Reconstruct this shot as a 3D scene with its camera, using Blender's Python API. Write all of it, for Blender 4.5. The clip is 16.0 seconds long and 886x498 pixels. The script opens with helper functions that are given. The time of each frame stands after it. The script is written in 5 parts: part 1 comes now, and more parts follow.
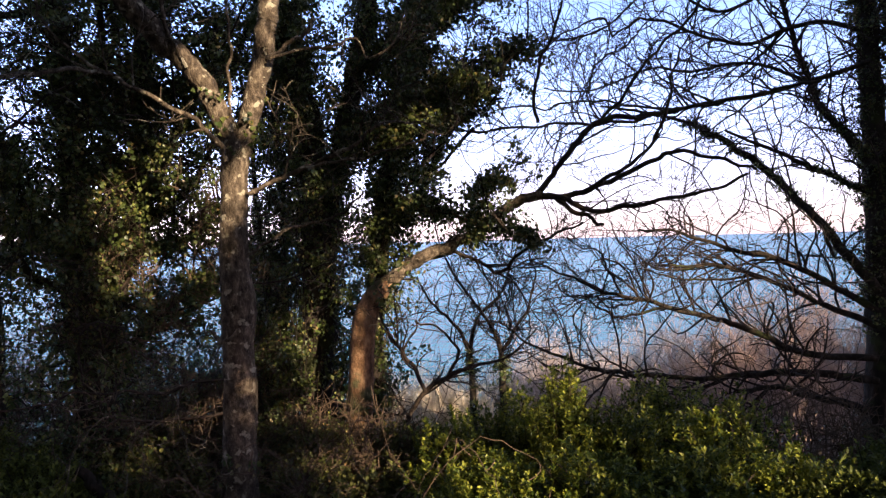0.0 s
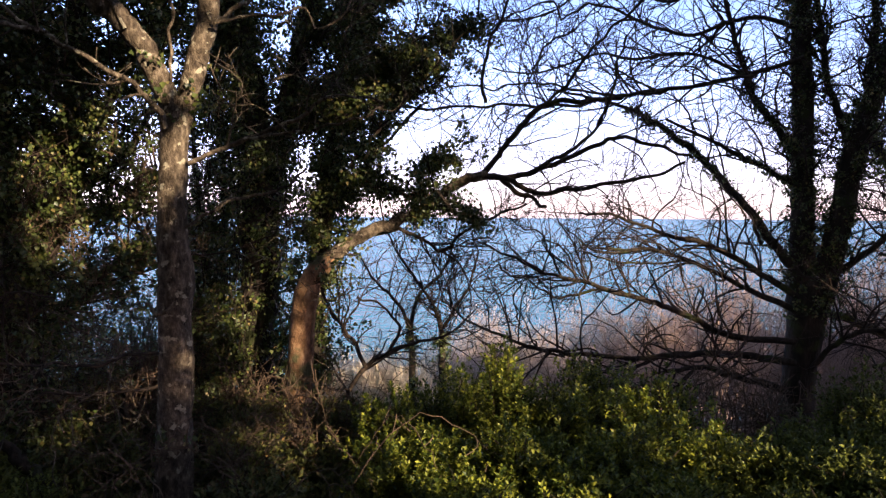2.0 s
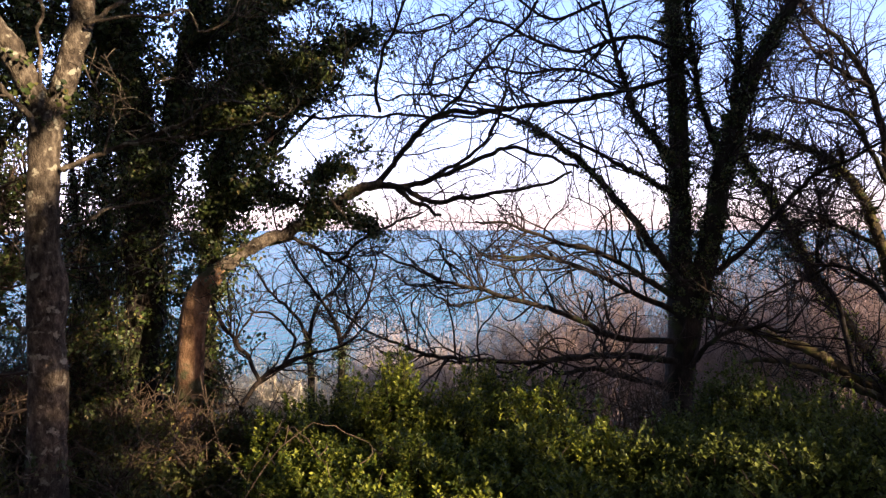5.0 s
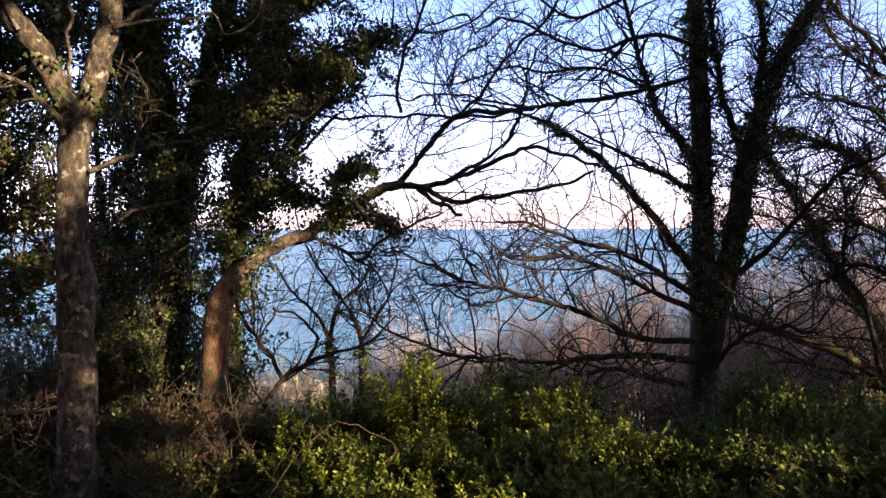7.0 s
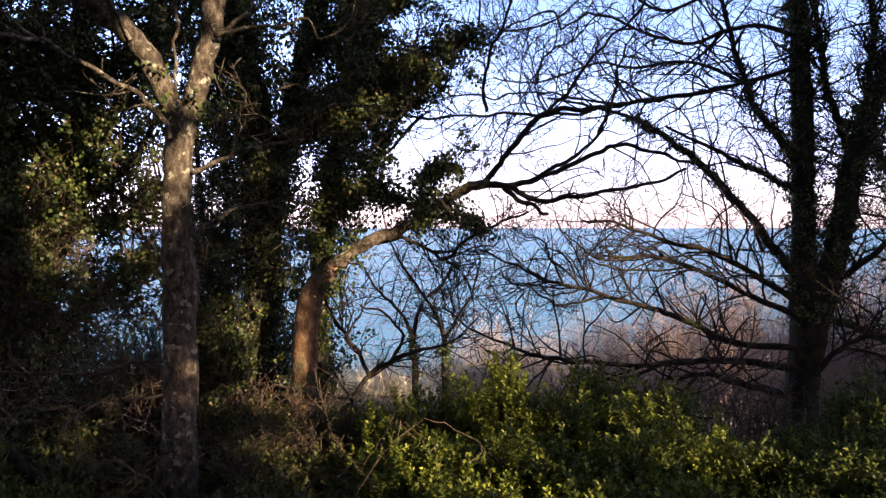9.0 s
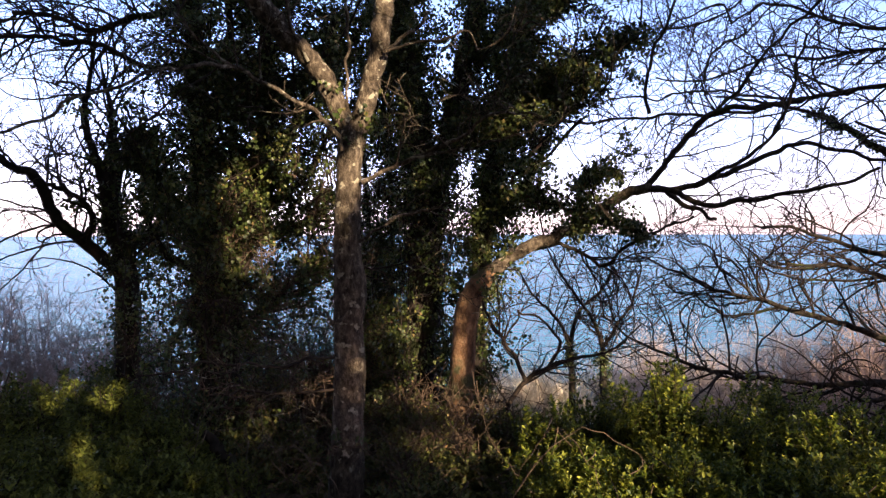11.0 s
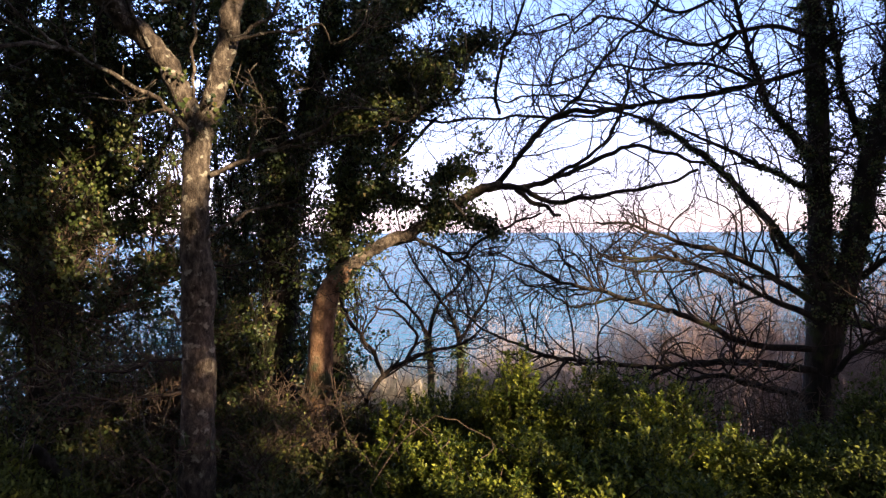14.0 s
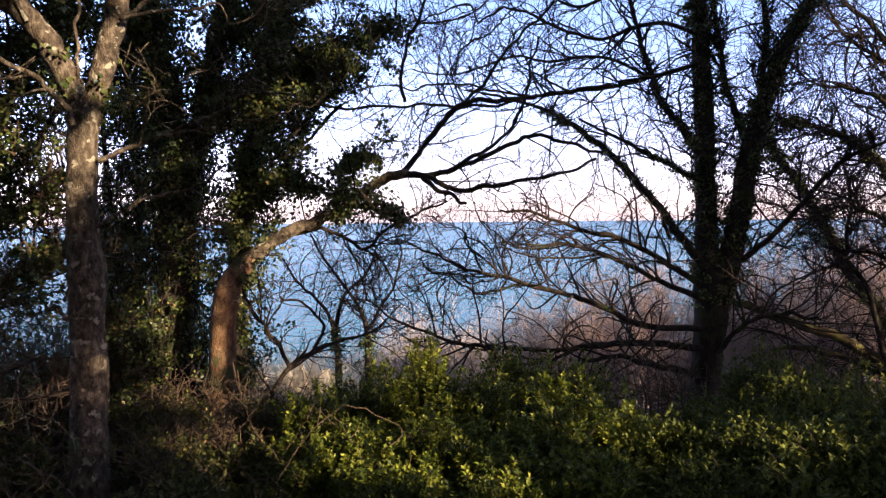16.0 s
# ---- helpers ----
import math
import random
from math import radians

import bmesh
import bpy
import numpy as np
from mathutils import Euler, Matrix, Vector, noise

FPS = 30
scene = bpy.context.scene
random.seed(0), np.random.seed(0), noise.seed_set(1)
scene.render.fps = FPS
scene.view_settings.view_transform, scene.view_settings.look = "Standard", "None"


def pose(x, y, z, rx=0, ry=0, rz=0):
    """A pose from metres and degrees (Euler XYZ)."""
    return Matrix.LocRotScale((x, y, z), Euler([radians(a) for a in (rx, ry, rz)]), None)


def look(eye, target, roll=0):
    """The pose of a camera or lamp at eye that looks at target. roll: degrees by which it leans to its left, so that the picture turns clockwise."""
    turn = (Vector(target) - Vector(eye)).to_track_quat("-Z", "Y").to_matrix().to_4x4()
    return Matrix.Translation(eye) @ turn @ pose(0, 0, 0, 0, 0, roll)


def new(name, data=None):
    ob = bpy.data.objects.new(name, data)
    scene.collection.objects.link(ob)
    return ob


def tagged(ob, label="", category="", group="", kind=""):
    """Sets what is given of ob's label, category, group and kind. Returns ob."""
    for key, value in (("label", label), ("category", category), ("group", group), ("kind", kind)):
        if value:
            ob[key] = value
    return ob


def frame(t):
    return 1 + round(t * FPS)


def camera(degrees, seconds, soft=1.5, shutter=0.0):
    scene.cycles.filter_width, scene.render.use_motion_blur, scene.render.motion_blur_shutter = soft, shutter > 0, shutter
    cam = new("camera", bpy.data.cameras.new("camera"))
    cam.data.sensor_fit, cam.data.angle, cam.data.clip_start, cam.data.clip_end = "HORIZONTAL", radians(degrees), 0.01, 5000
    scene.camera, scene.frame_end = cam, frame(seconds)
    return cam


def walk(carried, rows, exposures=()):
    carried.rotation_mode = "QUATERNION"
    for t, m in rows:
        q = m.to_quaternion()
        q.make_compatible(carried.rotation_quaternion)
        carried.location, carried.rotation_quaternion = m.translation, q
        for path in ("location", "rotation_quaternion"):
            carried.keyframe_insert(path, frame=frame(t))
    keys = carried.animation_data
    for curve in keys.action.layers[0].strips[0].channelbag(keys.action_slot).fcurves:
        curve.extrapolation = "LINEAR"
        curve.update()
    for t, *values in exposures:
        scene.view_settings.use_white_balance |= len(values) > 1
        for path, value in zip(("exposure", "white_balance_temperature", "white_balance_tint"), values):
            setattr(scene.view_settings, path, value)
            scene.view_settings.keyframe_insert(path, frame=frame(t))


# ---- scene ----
cam = camera(66.54, 16.0, soft=1.35)
walk(cam, [
    (0.0, pose(0.004, 0.080, 1.620, 89.004, 1.536, -0.005)),
    (0.5, pose(-0.012, 0.045, 1.653, 89.331, 1.500, 4.569)),
    (1.0, pose(-0.016, 0.061, 1.638, 87.389, 1.661, 2.729)),
    (1.5, pose(-0.019, 0.104, 1.636, 85.463, 0.702, -1.346)),
    (2.0, pose(-0.018, 0.062, 1.634, 86.961, -0.355, -4.848)),
    (2.5, pose(0.001, 0.052, 1.608, 86.548, 0.103, -7.633)),
    (3.0, pose(0.027, 0.054, 1.617, 86.116, 0.373, -10.186)),
    (3.5, pose(0.050, 0.076, 1.621, 86.425, 0.107, -11.873)),
    (4.0, pose(0.059, 0.067, 1.595, 86.828, 0.054, -12.932)),
    (4.2, pose(0.067, 0.053, 1.581, 87.419, -0.034, -13.130)),
    (6.3, pose(0.035, 0.010, 1.605, 88.206, 0.283, -12.906)),
    (6.5, pose(0.027, 0.011, 1.606, 88.113, 0.022, -12.549)),
    (7.0, pose(0.032, 0.011, 1.596, 87.965, 0.187, -11.493)),
    (7.5, pose(0.034, 0.021, 1.598, 87.587, 0.386, -9.945)),
    (8.0, pose(0.028, 0.031, 1.620, 87.323, 0.534, -8.115)),
    (8.5, pose(-0.000, 0.041, 1.614, 86.793, 0.963, -6.698)),
    (9.0, pose(-0.032, 0.027, 1.601, 87.874, 0.033, -4.723)),
    (9.5, pose(-0.070, 0.025, 1.611, 88.800, -0.142, 2.307)),
    (9.7, pose(-0.068, 0.052, 1.604, 88.265, -0.304, 4.074)),
    (10.6, pose(-0.055, 0.000, 1.602, 88.465, 0.200, 8.600)),
    (11.8, pose(-0.031, -0.056, 1.594, 88.260, -0.148, 6.912)),
    (12.0, pose(-0.031, -0.059, 1.599, 88.205, -0.277, 6.188)),
    (12.5, pose(-0.009, -0.061, 1.603, 88.009, -0.438, 4.139)),
    (13.0, pose(0.013, -0.071, 1.579, 88.138, -0.084, 1.375)),
    (13.5, pose(0.004, -0.059, 1.560, 88.081, 0.323, -1.412)),
    (14.0, pose(0.015, -0.069, 1.563, 88.275, 0.282, -3.232)),
    (14.5, pose(0.024, -0.066, 1.559, 87.715, 0.369, -5.754)),
    (15.0, pose(0.028, -0.067, 1.567, 87.295, 0.485, -10.414)),
    (15.5, pose(0.012, -0.072, 1.563, 87.284, 0.528, -11.806)),
    (16.0, pose(0.014, -0.059, 1.540, 87.367, 0.587, -11.150)),
], exposures=[(0.0, 1.89), (16.0, 1.89)])

# ---- world and sun ----
SUN_AZ, SUN_EL = radians(142), radians(18)      # clockwise from +y
TO_SUN = Vector((math.sin(SUN_AZ) * math.cos(SUN_EL), math.cos(SUN_AZ) * math.cos(SUN_EL), math.sin(SUN_EL)))
world = bpy.data.worlds.new("evening_sky")
scene.world = world
world.use_nodes = True
wn, wl = world.node_tree.nodes, world.node_tree.links
wn.clear()
w_out, w_bg = wn.new("ShaderNodeOutputWorld"), wn.new("ShaderNodeBackground")
w_sky = wn.new("ShaderNodeTexSky")
w_sky.sky_type, w_sky.sun_disc = "NISHITA", False
w_sky.sun_elevation, w_sky.sun_rotation = SUN_EL, SUN_AZ
w_sky.altitude, w_sky.air_density, w_sky.dust_density, w_sky.ozone_density = 30, 1.0, 0.6, 1.6
w_co, w_sep, w_ramp = wn.new("ShaderNodeTexCoord"), wn.new("ShaderNodeSeparateXYZ"), wn.new("ShaderNodeValToRGB")
w_mul = wn.new("ShaderNodeMixRGB")
w_mul.blend_type, w_mul.inputs[0].default_value = "MULTIPLY", 1.0
w_ramp.color_ramp.elements[0].position, w_ramp.color_ramp.elements[0].color = 0.0, (0.80, 0.655, 1.05, 1)
w_ramp.color_ramp.elements[1].position, w_ramp.color_ramp.elements[1].color = 0.42, (0.77, 0.76, 0.98, 1)
mid = w_ramp.color_ramp.elements.new(0.09)
mid.color = (0.89, 0.71, 1.11, 1)
mid = w_ramp.color_ramp.elements.new(0.2)
mid.color = (0.88, 0.76, 1.07, 1)
mid = w_ramp.color_ramp.elements.new(0.6)
mid.color = (0.75, 0.62, 0.56, 1)
mid = w_ramp.color_ramp.elements.new(1.0)
mid.color = (0.58, 0.44, 0.36, 1)
wl.new(w_co.outputs["Generated"], w_sep.inputs[0])
wl.new(w_sep.outputs["Z"], w_ramp.inputs[0])
wl.new(w_sky.outputs[0], w_mul.inputs[1])
wl.new(w_ramp.outputs[0], w_mul.inputs[2])
wl.new(w_mul.outputs[0], w_bg.inputs[0])
w_bg.inputs[1].default_value = 0.14
wl.new(w_bg.outputs[0], w_out.inputs[0])
sun_data = bpy.data.lights.new("sun", "SUN")
sun_data.energy, sun_data.angle, sun_data.color = 5.0, radians(0.5), (1.0, 0.80, 0.56)
sun = new("sun", sun_data)
sun.matrix_world = look(TO_SUN * 50, (0, 0, 0))

# ---- materials ----


def ramp_stops(node, stops):
    cr = node.color_ramp
    while len(cr.elements) < len(stops):
        cr.elements.new(0.5)
    for e, (at, c) in zip(cr.elements, stops):
        e.position, e.color = at, (*c, 1)


def surface(name, stops, scale=6.0, stretch=(1, 1, 1), rough=0.85, bump=0.4, bump_scale=40.0, second=None, second_scale=2.0, second_range=(0.5, 0.62)):
    """Mottled stops over a noise, with a second colour in blotches and fine relief."""
    m = bpy.data.materials.new(name)
    m.use_nodes = True
    n, l = m.node_tree.nodes, m.node_tree.links
    b = n["Principled BSDF"]
    co, mp = n.new("ShaderNodeTexCoord"), n.new("ShaderNodeMapping")
    mp.inputs["Scale"].default_value = stretch
    l.new(co.outputs["Object"], mp.inputs[0])
    t = n.new("ShaderNodeTexNoise")
    t.inputs["Scale"].default_value, t.inputs["Detail"].default_value, t.inputs["Roughness"].default_value = scale, 8, 0.65
    l.new(mp.outputs[0], t.inputs["Vector"])
    r = n.new("ShaderNodeValToRGB")
    ramp_stops(r, stops)
    l.new(t.outputs["Fac"], r.inputs[0])
    colour = r.outputs[0]
    if second:
        t2, r2, mx = n.new("ShaderNodeTexNoise"), n.new("ShaderNodeValToRGB"), n.new("ShaderNodeMixRGB")
        t2.inputs["Scale"].default_value, t2.inputs["Detail"].default_value = second_scale, 6
        l.new(co.outputs["Object"], t2.inputs["Vector"])
        ramp_stops(r2, [(second_range[0], (0, 0, 0)), (second_range[1], (1, 1, 1))])
        l.new(t2.outputs["Fac"], r2.inputs[0])
        l.new(r2.outputs[0], mx.inputs[0])
        l.new(colour, mx.inputs[1])
        mx.inputs[2].default_value = (*second, 1)
        colour = mx.outputs[0]
    l.new(colour, b.inputs["Base Color"])
    b.inputs["Roughness"].default_value = rough
    b.inputs["Specular IOR Level"].default_value = 0.12
    t3, bp = n.new("ShaderNodeTexNoise"), n.new("ShaderNodeBump")
    t3.inputs["Scale"].default_value, t3.inputs["Detail"].default_value = bump_scale, 6
    l.new(mp.outputs[0], t3.inputs["Vector"])
    bp.inputs["Strength"].default_value, bp.inputs["Distance"].default_value = bump, 0.02
    l.new(t3.outputs["Fac"], bp.inputs["Height"])
    l.new(bp.outputs[0], b.inputs["Normal"])
    return m


def leaf_material(name, stops, rough=0.42, through_light=0.3, gloss=0.2):
    """Leaves: each island its own tone, a little light through the blade."""
    m = bpy.data.materials.new(name)
    m.use_nodes = True
    n, l = m.node_tree.nodes, m.node_tree.links
    b, out = n["Principled BSDF"], n["Material Output"]
    g, r, tr, mx = n.new("ShaderNodeNewGeometry"), n.new("ShaderNodeValToRGB"), n.new("ShaderNodeBsdfTranslucent"), n.new("ShaderNodeMixShader")
    ramp_stops(r, stops)
    l.new(g.outputs["Random Per Island"], r.inputs[0])
    t, hsv = n.new("ShaderNodeTexNoise"), n.new("ShaderNodeHueSaturation")
    co = n.new("ShaderNodeTexCoord")
    l.new(co.outputs["Object"], t.inputs["Vector"])
    t.inputs["Scale"].default_value, t.inputs["Detail"].default_value = 1.6, 4
    mr = n.new("ShaderNodeMapRange")
    mr.inputs["From Min"].default_value, mr.inputs["From Max"].default_value = 0.3, 0.7
    mr.inputs["To Min"].default_value, mr.inputs["To Max"].default_value = 0.65, 1.35
    l.new(t.outputs["Fac"], mr.inputs["Value"])
    l.new(mr.outputs[0], hsv.inputs["Value"])
    l.new(r.outputs[0], hsv.inputs["Color"])
    l.new(hsv.outputs[0], b.inputs["Base Color"])
    l.new(hsv.outputs[0], tr.inputs["Color"])
    b.inputs["Roughness"].default_value = rough
    b.inputs["Specular IOR Level"].default_value = gloss
    mx.inputs[0].default_value = through_light
    l.new(b.outputs[0], mx.inputs[1])
    l.new(tr.outputs[0], mx.inputs[2])
    l.new(mx.outputs[0], out.inputs[0])
    return m


BARK_GREY = surface("grey_lichened_bark", [(0.34, (0.018, 0.013, 0.010)), (0.5, (0.066, 0.049, 0.035)), (0.66, (0.155, 0.122, 0.090))],
                    18, (1, 1, 0.55), 0.9, 1.0, 70, (0.245, 0.215, 0.16), 12.0, (0.60, 0.66))
BARK_WARM = surface("smooth_warm_bark", [(0.32, (0.040, 0.022, 0.014)), (0.5, (0.165, 0.090, 0.048)), (0.68, (0.30, 0.185, 0.105))],
                    9, (1, 1, 0.6), 0.88, 0.9, 45, (0.075, 0.068, 0.034), 5.0, (0.50, 0.62))
# doubles as painted shade on the leaning tree's outer limbs
BARK_DARK = surface("dark_furrowed_bark_and_limb_shade", [(0.3, (0.010, 0.008, 0.006)), (0.5, (0.024, 0.018, 0.014)), (0.7, (0.058, 0.044, 0.032))],
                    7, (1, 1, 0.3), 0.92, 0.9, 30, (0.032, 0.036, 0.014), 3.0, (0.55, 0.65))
BARK_MOSSY = surface("mossy_bark", [(0.3, (0.026, 0.019, 0.013)), (0.5, (0.060, 0.044, 0.025)), (0.7, (0.115, 0.085, 0.042))],
                     7, (1, 1, 0.6), 0.95, 0.8, 50, (0.095, 0.092, 0.026), 4.0, (0.52, 0.64))
TWIG = surface("bare_twig_bark", [(0.3, (0.016, 0.011, 0.009)), (0.6, (0.036, 0.025, 0.019))], 3, rough=0.85, bump=0.1)
TWIG_PALE = surface("pale_dry_twig_bark", [(0.3, (0.17, 0.128, 0.112)), (0.6, (0.42, 0.335, 0.30))], 1.2, rough=0.85, bump=0.1)
TWIG_RUST = surface("reddish_twig_bark", [(0.3, (0.11, 0.072, 0.060)), (0.6, (0.31, 0.215, 0.185))], 1.0, rough=0.85, bump=0.1)
CANE_BARK = surface("brown_cane_bark", [(0.3, (0.034, 0.022, 0.015)), (0.6, (0.105, 0.070, 0.048))], 1.0, rough=0.85, bump=0.1)
STRAW = surface("bleached_straw", [(0.3, (0.46, 0.36, 0.25)), (0.6, (0.70, 0.58, 0.43))], 2.0, rough=0.8, bump=0.1)
IVY = leaf_material("ivy_leaf", [(0.0, (0.022, 0.032, 0.009)), (0.5, (0.050, 0.066, 0.016)), (0.85, (0.090, 0.100, 0.026)), (1.0, (0.17, 0.12, 0.05))], 0.42, 0.2, 0.3)
# shrub leaf colour, reused as painted sunlight on the mossy tree's ivy
SHRUB_LEAF = leaf_material("yellow_green_leaf_and_ivy_sunlight", [(0.0, (0.030, 0.05, 0.008)), (0.5, (0.098, 0.117, 0.014)), (1.0, (0.265, 0.264, 0.036))], 0.42, 0.25, 0.25)
DARK_LEAF = leaf_material("dark_green_leaf", [(0.0, (0.042, 0.050, 0.010)), (0.6, (0.086, 0.100, 0.019)), (1.0, (0.165, 0.172, 0.034))], 0.5, 0.2, 0.12)
BRAMBLE = leaf_material("bramble_leaf", [(0.0, (0.036, 0.040, 0.011)), (0.5, (0.080, 0.086, 0.022)), (0.86, (0.14, 0.132, 0.038)), (1.0, (0.22, 0.13, 0.06))], 0.5, 0.2)
LITTER = leaf_material("fallen_leaf", [(0.0, (0.05, 0.03, 0.018)), (0.5, (0.11, 0.066, 0.035)), (1.0, (0.19, 0.12, 0.06))], 0.7, 0.1)
SOIL = surface("woodland_soil", [(0.3, (0.022, 0.016, 0.011)), (0.5, (0.05, 0.037, 0.024)), (0.7, (0.085, 0.065, 0.038))], 3.0, rough=0.95, bump=0.8, bump_scale=25,
               second=(0.03, 0.04, 0.014), second_scale=0.7, second_range=(0.45, 0.6))

WATER = bpy.data.materials.new("sea_water")
WATER.use_nodes = True
n, l = WATER.node_tree.nodes, WATER.node_tree.links
b = n["Principled BSDF"]
b.inputs["Roughness"].default_value, b.inputs["IOR"].default_value, b.inputs["Specular IOR Level"].default_value = 0.25, 1.33, 0.13
co, mp, t, t2, bp, r = (n.new("ShaderNodeTexCoord"), n.new("ShaderNodeMapping"), n.new("ShaderNodeTexNoise"), n.new("ShaderNodeTexNoise"),
                             n.new("ShaderNodeBump"), n.new("ShaderNodeValToRGB"))
mp.inputs["Scale"].default_value = (0.35, 1, 1)
l.new(co.outputs["Object"], mp.inputs[0])
t.inputs["Scale"].default_value, t.inputs["Detail"].default_value = 0.35, 8
t2.inputs["Scale"].default_value, t2.inputs["Detail"].default_value = 0.012, 5
l.new(mp.outputs[0], t.inputs["Vector"])
l.new(mp.outputs[0], t2.inputs["Vector"])
ramp_stops(r, [(0.35, (0.014, 0.096, 0.150)), (0.65, (0.030, 0.138, 0.200))])
l.new(t2.outputs["Fac"], r.inputs[0])
l.new(r.outputs[0], b.inputs["Base Color"])
bp.inputs["Strength"].default_value, bp.inputs["Distance"].default_value = 1.0, 2.4
l.new(t.outputs["Fac"], bp.inputs["Height"])
l.new(bp.outputs[0], b.inputs["Normal"])

# ---- mesh tools ----
rng = np.random.default_rng(7)


def unit(v):
    return v / (np.linalg.norm(v, axis=-1, keepdims=True) + 1e-9)


def fast_mesh(name, co, quads, material, smooth=False):
    me = bpy.data.meshes.new(name)
    me.vertices.add(len(co))
    me.vertices.foreach_set("co", np.ascontiguousarray(co, dtype=np.float32).ravel())
    k = quads.shape[1]
    me.loops.add(quads.size)
    me.loops.foreach_set("vertex_index", quads.astype(np.int32).ravel())
    me.polygons.add(len(quads))
    me.polygons.foreach_set("loop_start", np.arange(0, quads.size, k, dtype=np.int32))
    if smooth:
        me.polygons.foreach_set("use_smooth", np.ones(len(quads), dtype=bool))
    me.materials.append(material)
    me.update(calc_edges=True)
    return me


def part(name, co, quads, material, parent, label="", smooth=False, kind=""):
    """One mesh object under a thing, from world coordinates."""
    base = np.array((parent.parent or parent).location)
    ob = new(name, fast_mesh(name, co - base, quads, material, smooth))
    ob.parent = parent
    return tagged(ob, label=label, kind=kind)


def tubes(p, r, sides):
    """Tapered tubes along N centre lines of K points: p (N, K, 3), r (N, K)."""
    n, k, _ = p.shape
    t = unit(np.gradient(p, axis=1))
    ref = np.broadcast_to(unit(rng.normal(size=(n, 1, 3)) + np.array([0.01, 0, 0])), t.shape)
    u = unit(np.cross(t, ref))
    v = np.cross(t, u)
    a = np.arange(sides) * 2 * math.pi / sides
    ring = u[:, :, None] * np.cos(a)[:, None] + v[:, :, None] * np.sin(a)[:, None]
    co = (p[:, :, None] + ring * (r[:, :, None, None] if r.ndim == 2 else r[..., None])).reshape(-1, 3)
    i = np.arange(n)[:, None, None] * k * sides
    j = np.arange(k - 1)[None, :, None] * sides
    s, s1 = np.arange(sides), (np.arange(sides) + 1) % sides
    q = np.stack([i + j + s, i + j + s1, i + j + sides + s1, i + j + sides + s], -1).reshape(-1, 4)
    return co, q


def joined(pieces):
    cos, qs, at = [], [], 0
    for co, q in pieces:
        cos.append(co)
        qs.append(q + at)
        at += len(co)
    return np.concatenate(cos), np.concatenate(qs)


def leaves(c, along, face, size, shape="ivy"):
    """Leaf blades folded along the midrib, at c (N, 3), pointing along, facing face."""
    wide, at = (0.46, 0.32) if shape == "ivy" else (0.25, 0.55)
    tpl = np.array([(0, 0, 0), (-wide, at, 0.10), (0, 1, -0.06), (wide, at, 0.10)])
    y = unit(along)
    x = unit(np.cross(y, face))
    z = np.cross(x, y)
    basis = np.stack([x, y, z], 1)
    co = c[:, None] + np.einsum("vk,nkj->nvj", tpl, basis) * size[:, None, None]
    i = np.arange(len(c))[:, None, None] * 4
    q = i + np.array([[0, 1, 2], [0, 2, 3]])[None]
    return co.reshape(-1, 3), q.reshape(-1, 3)


def spline(pts, per=6):
    """A smooth line through (x, y, z, r) rows."""
    p = np.array(pts, float)
    p = np.vstack([2 * p[0] - p[1], p, 2 * p[-1] - p[-2]])
    out = []
    for i in range(1, len(p) - 2):
        s = np.linspace(0, 1, per, endpoint=False)[:, None]
        a, b_, c, d = p[i - 1], p[i], p[i + 1], p[i + 2]
        out.append(0.5 * (2 * b_ + (c - a) * s + (2 * a - 5 * b_ + 4 * c - d) * s ** 2 + (3 * b_ - a - 3 * c + d) * s ** 3))
    out.append(p[-2:-1])
    return np.vstack(out)


# ---- ground and sea ----
SEA = -30.0


def ground_z(x, y):
    """A nearly level path edge, a bank and then the slope down to the sea."""
    x, y = np.asarray(x, float), np.asarray(y, float)
    f = np.maximum(y, 0)
    z = -0.17 * np.minimum(f, 8) - 0.30 * np.clip(f - 8, 0, 22) - 0.42 * np.clip(f - 30, 0, 70) - 0.02 * np.minimum(-np.minimum(y, 0), 0)
    return np.maximum(z + 0.10 * np.sin(x * 0.9 + y * 0.4) * np.cos(y * 0.7) * np.clip(np.hypot(x, y) / 4, 0, 1), SEA - 4)


g = np.sinh(np.linspace(-8.2, 8.2, 141)) * 2.6
gx, gy = np.meshgrid(g, g)
gco = np.stack([gx.ravel(), gy.ravel(), ground_z(gx, gy).ravel()], -1)
idx = np.arange(141 * 141).reshape(141, 141)
gq = np.stack([idx[:-1, :-1], idx[:-1, 1:], idx[1:, 1:], idx[1:, :-1]], -1).reshape(-1, 4)
ground = new("ground", fast_mesh("ground", gco, gq, SOIL, True))
tagged(ground, "dark woodland soil sloping down towards the sea", "ground", kind="structure")

sa = np.linspace(0, 2 * math.pi, 97)[:-1]
sr = np.array([40.0, 200, 800, 2400, 4950])
sco = np.stack([(sr[:, None] * np.sin(sa)).ravel(), (sr[:, None] * np.cos(sa)).ravel(), np.full(len(sr) * 96, SEA)], -1)
si = np.arange(len(sr) * 96).reshape(len(sr), 96)
sq = np.stack([si[:-1], np.roll(si, -1, 1)[:-1], np.roll(si, -1, 1)[1:], si[1:]], -1).reshape(-1, 4)
sea = new("water", fast_mesh("water", sco, sq, WATER, True))
tagged(sea, "calm pale blue sea with fine ripples", "sea", kind="structure")

# ---- trees ----


def thing(name, label, category, x, y, group=""):
    ob = new(name)
    ob.location = (x, y, float(ground_z(x, y)))
    ob.empty_display_size = 0.2
    return tagged(ob, label, category, group)


LIMB_LINES = []


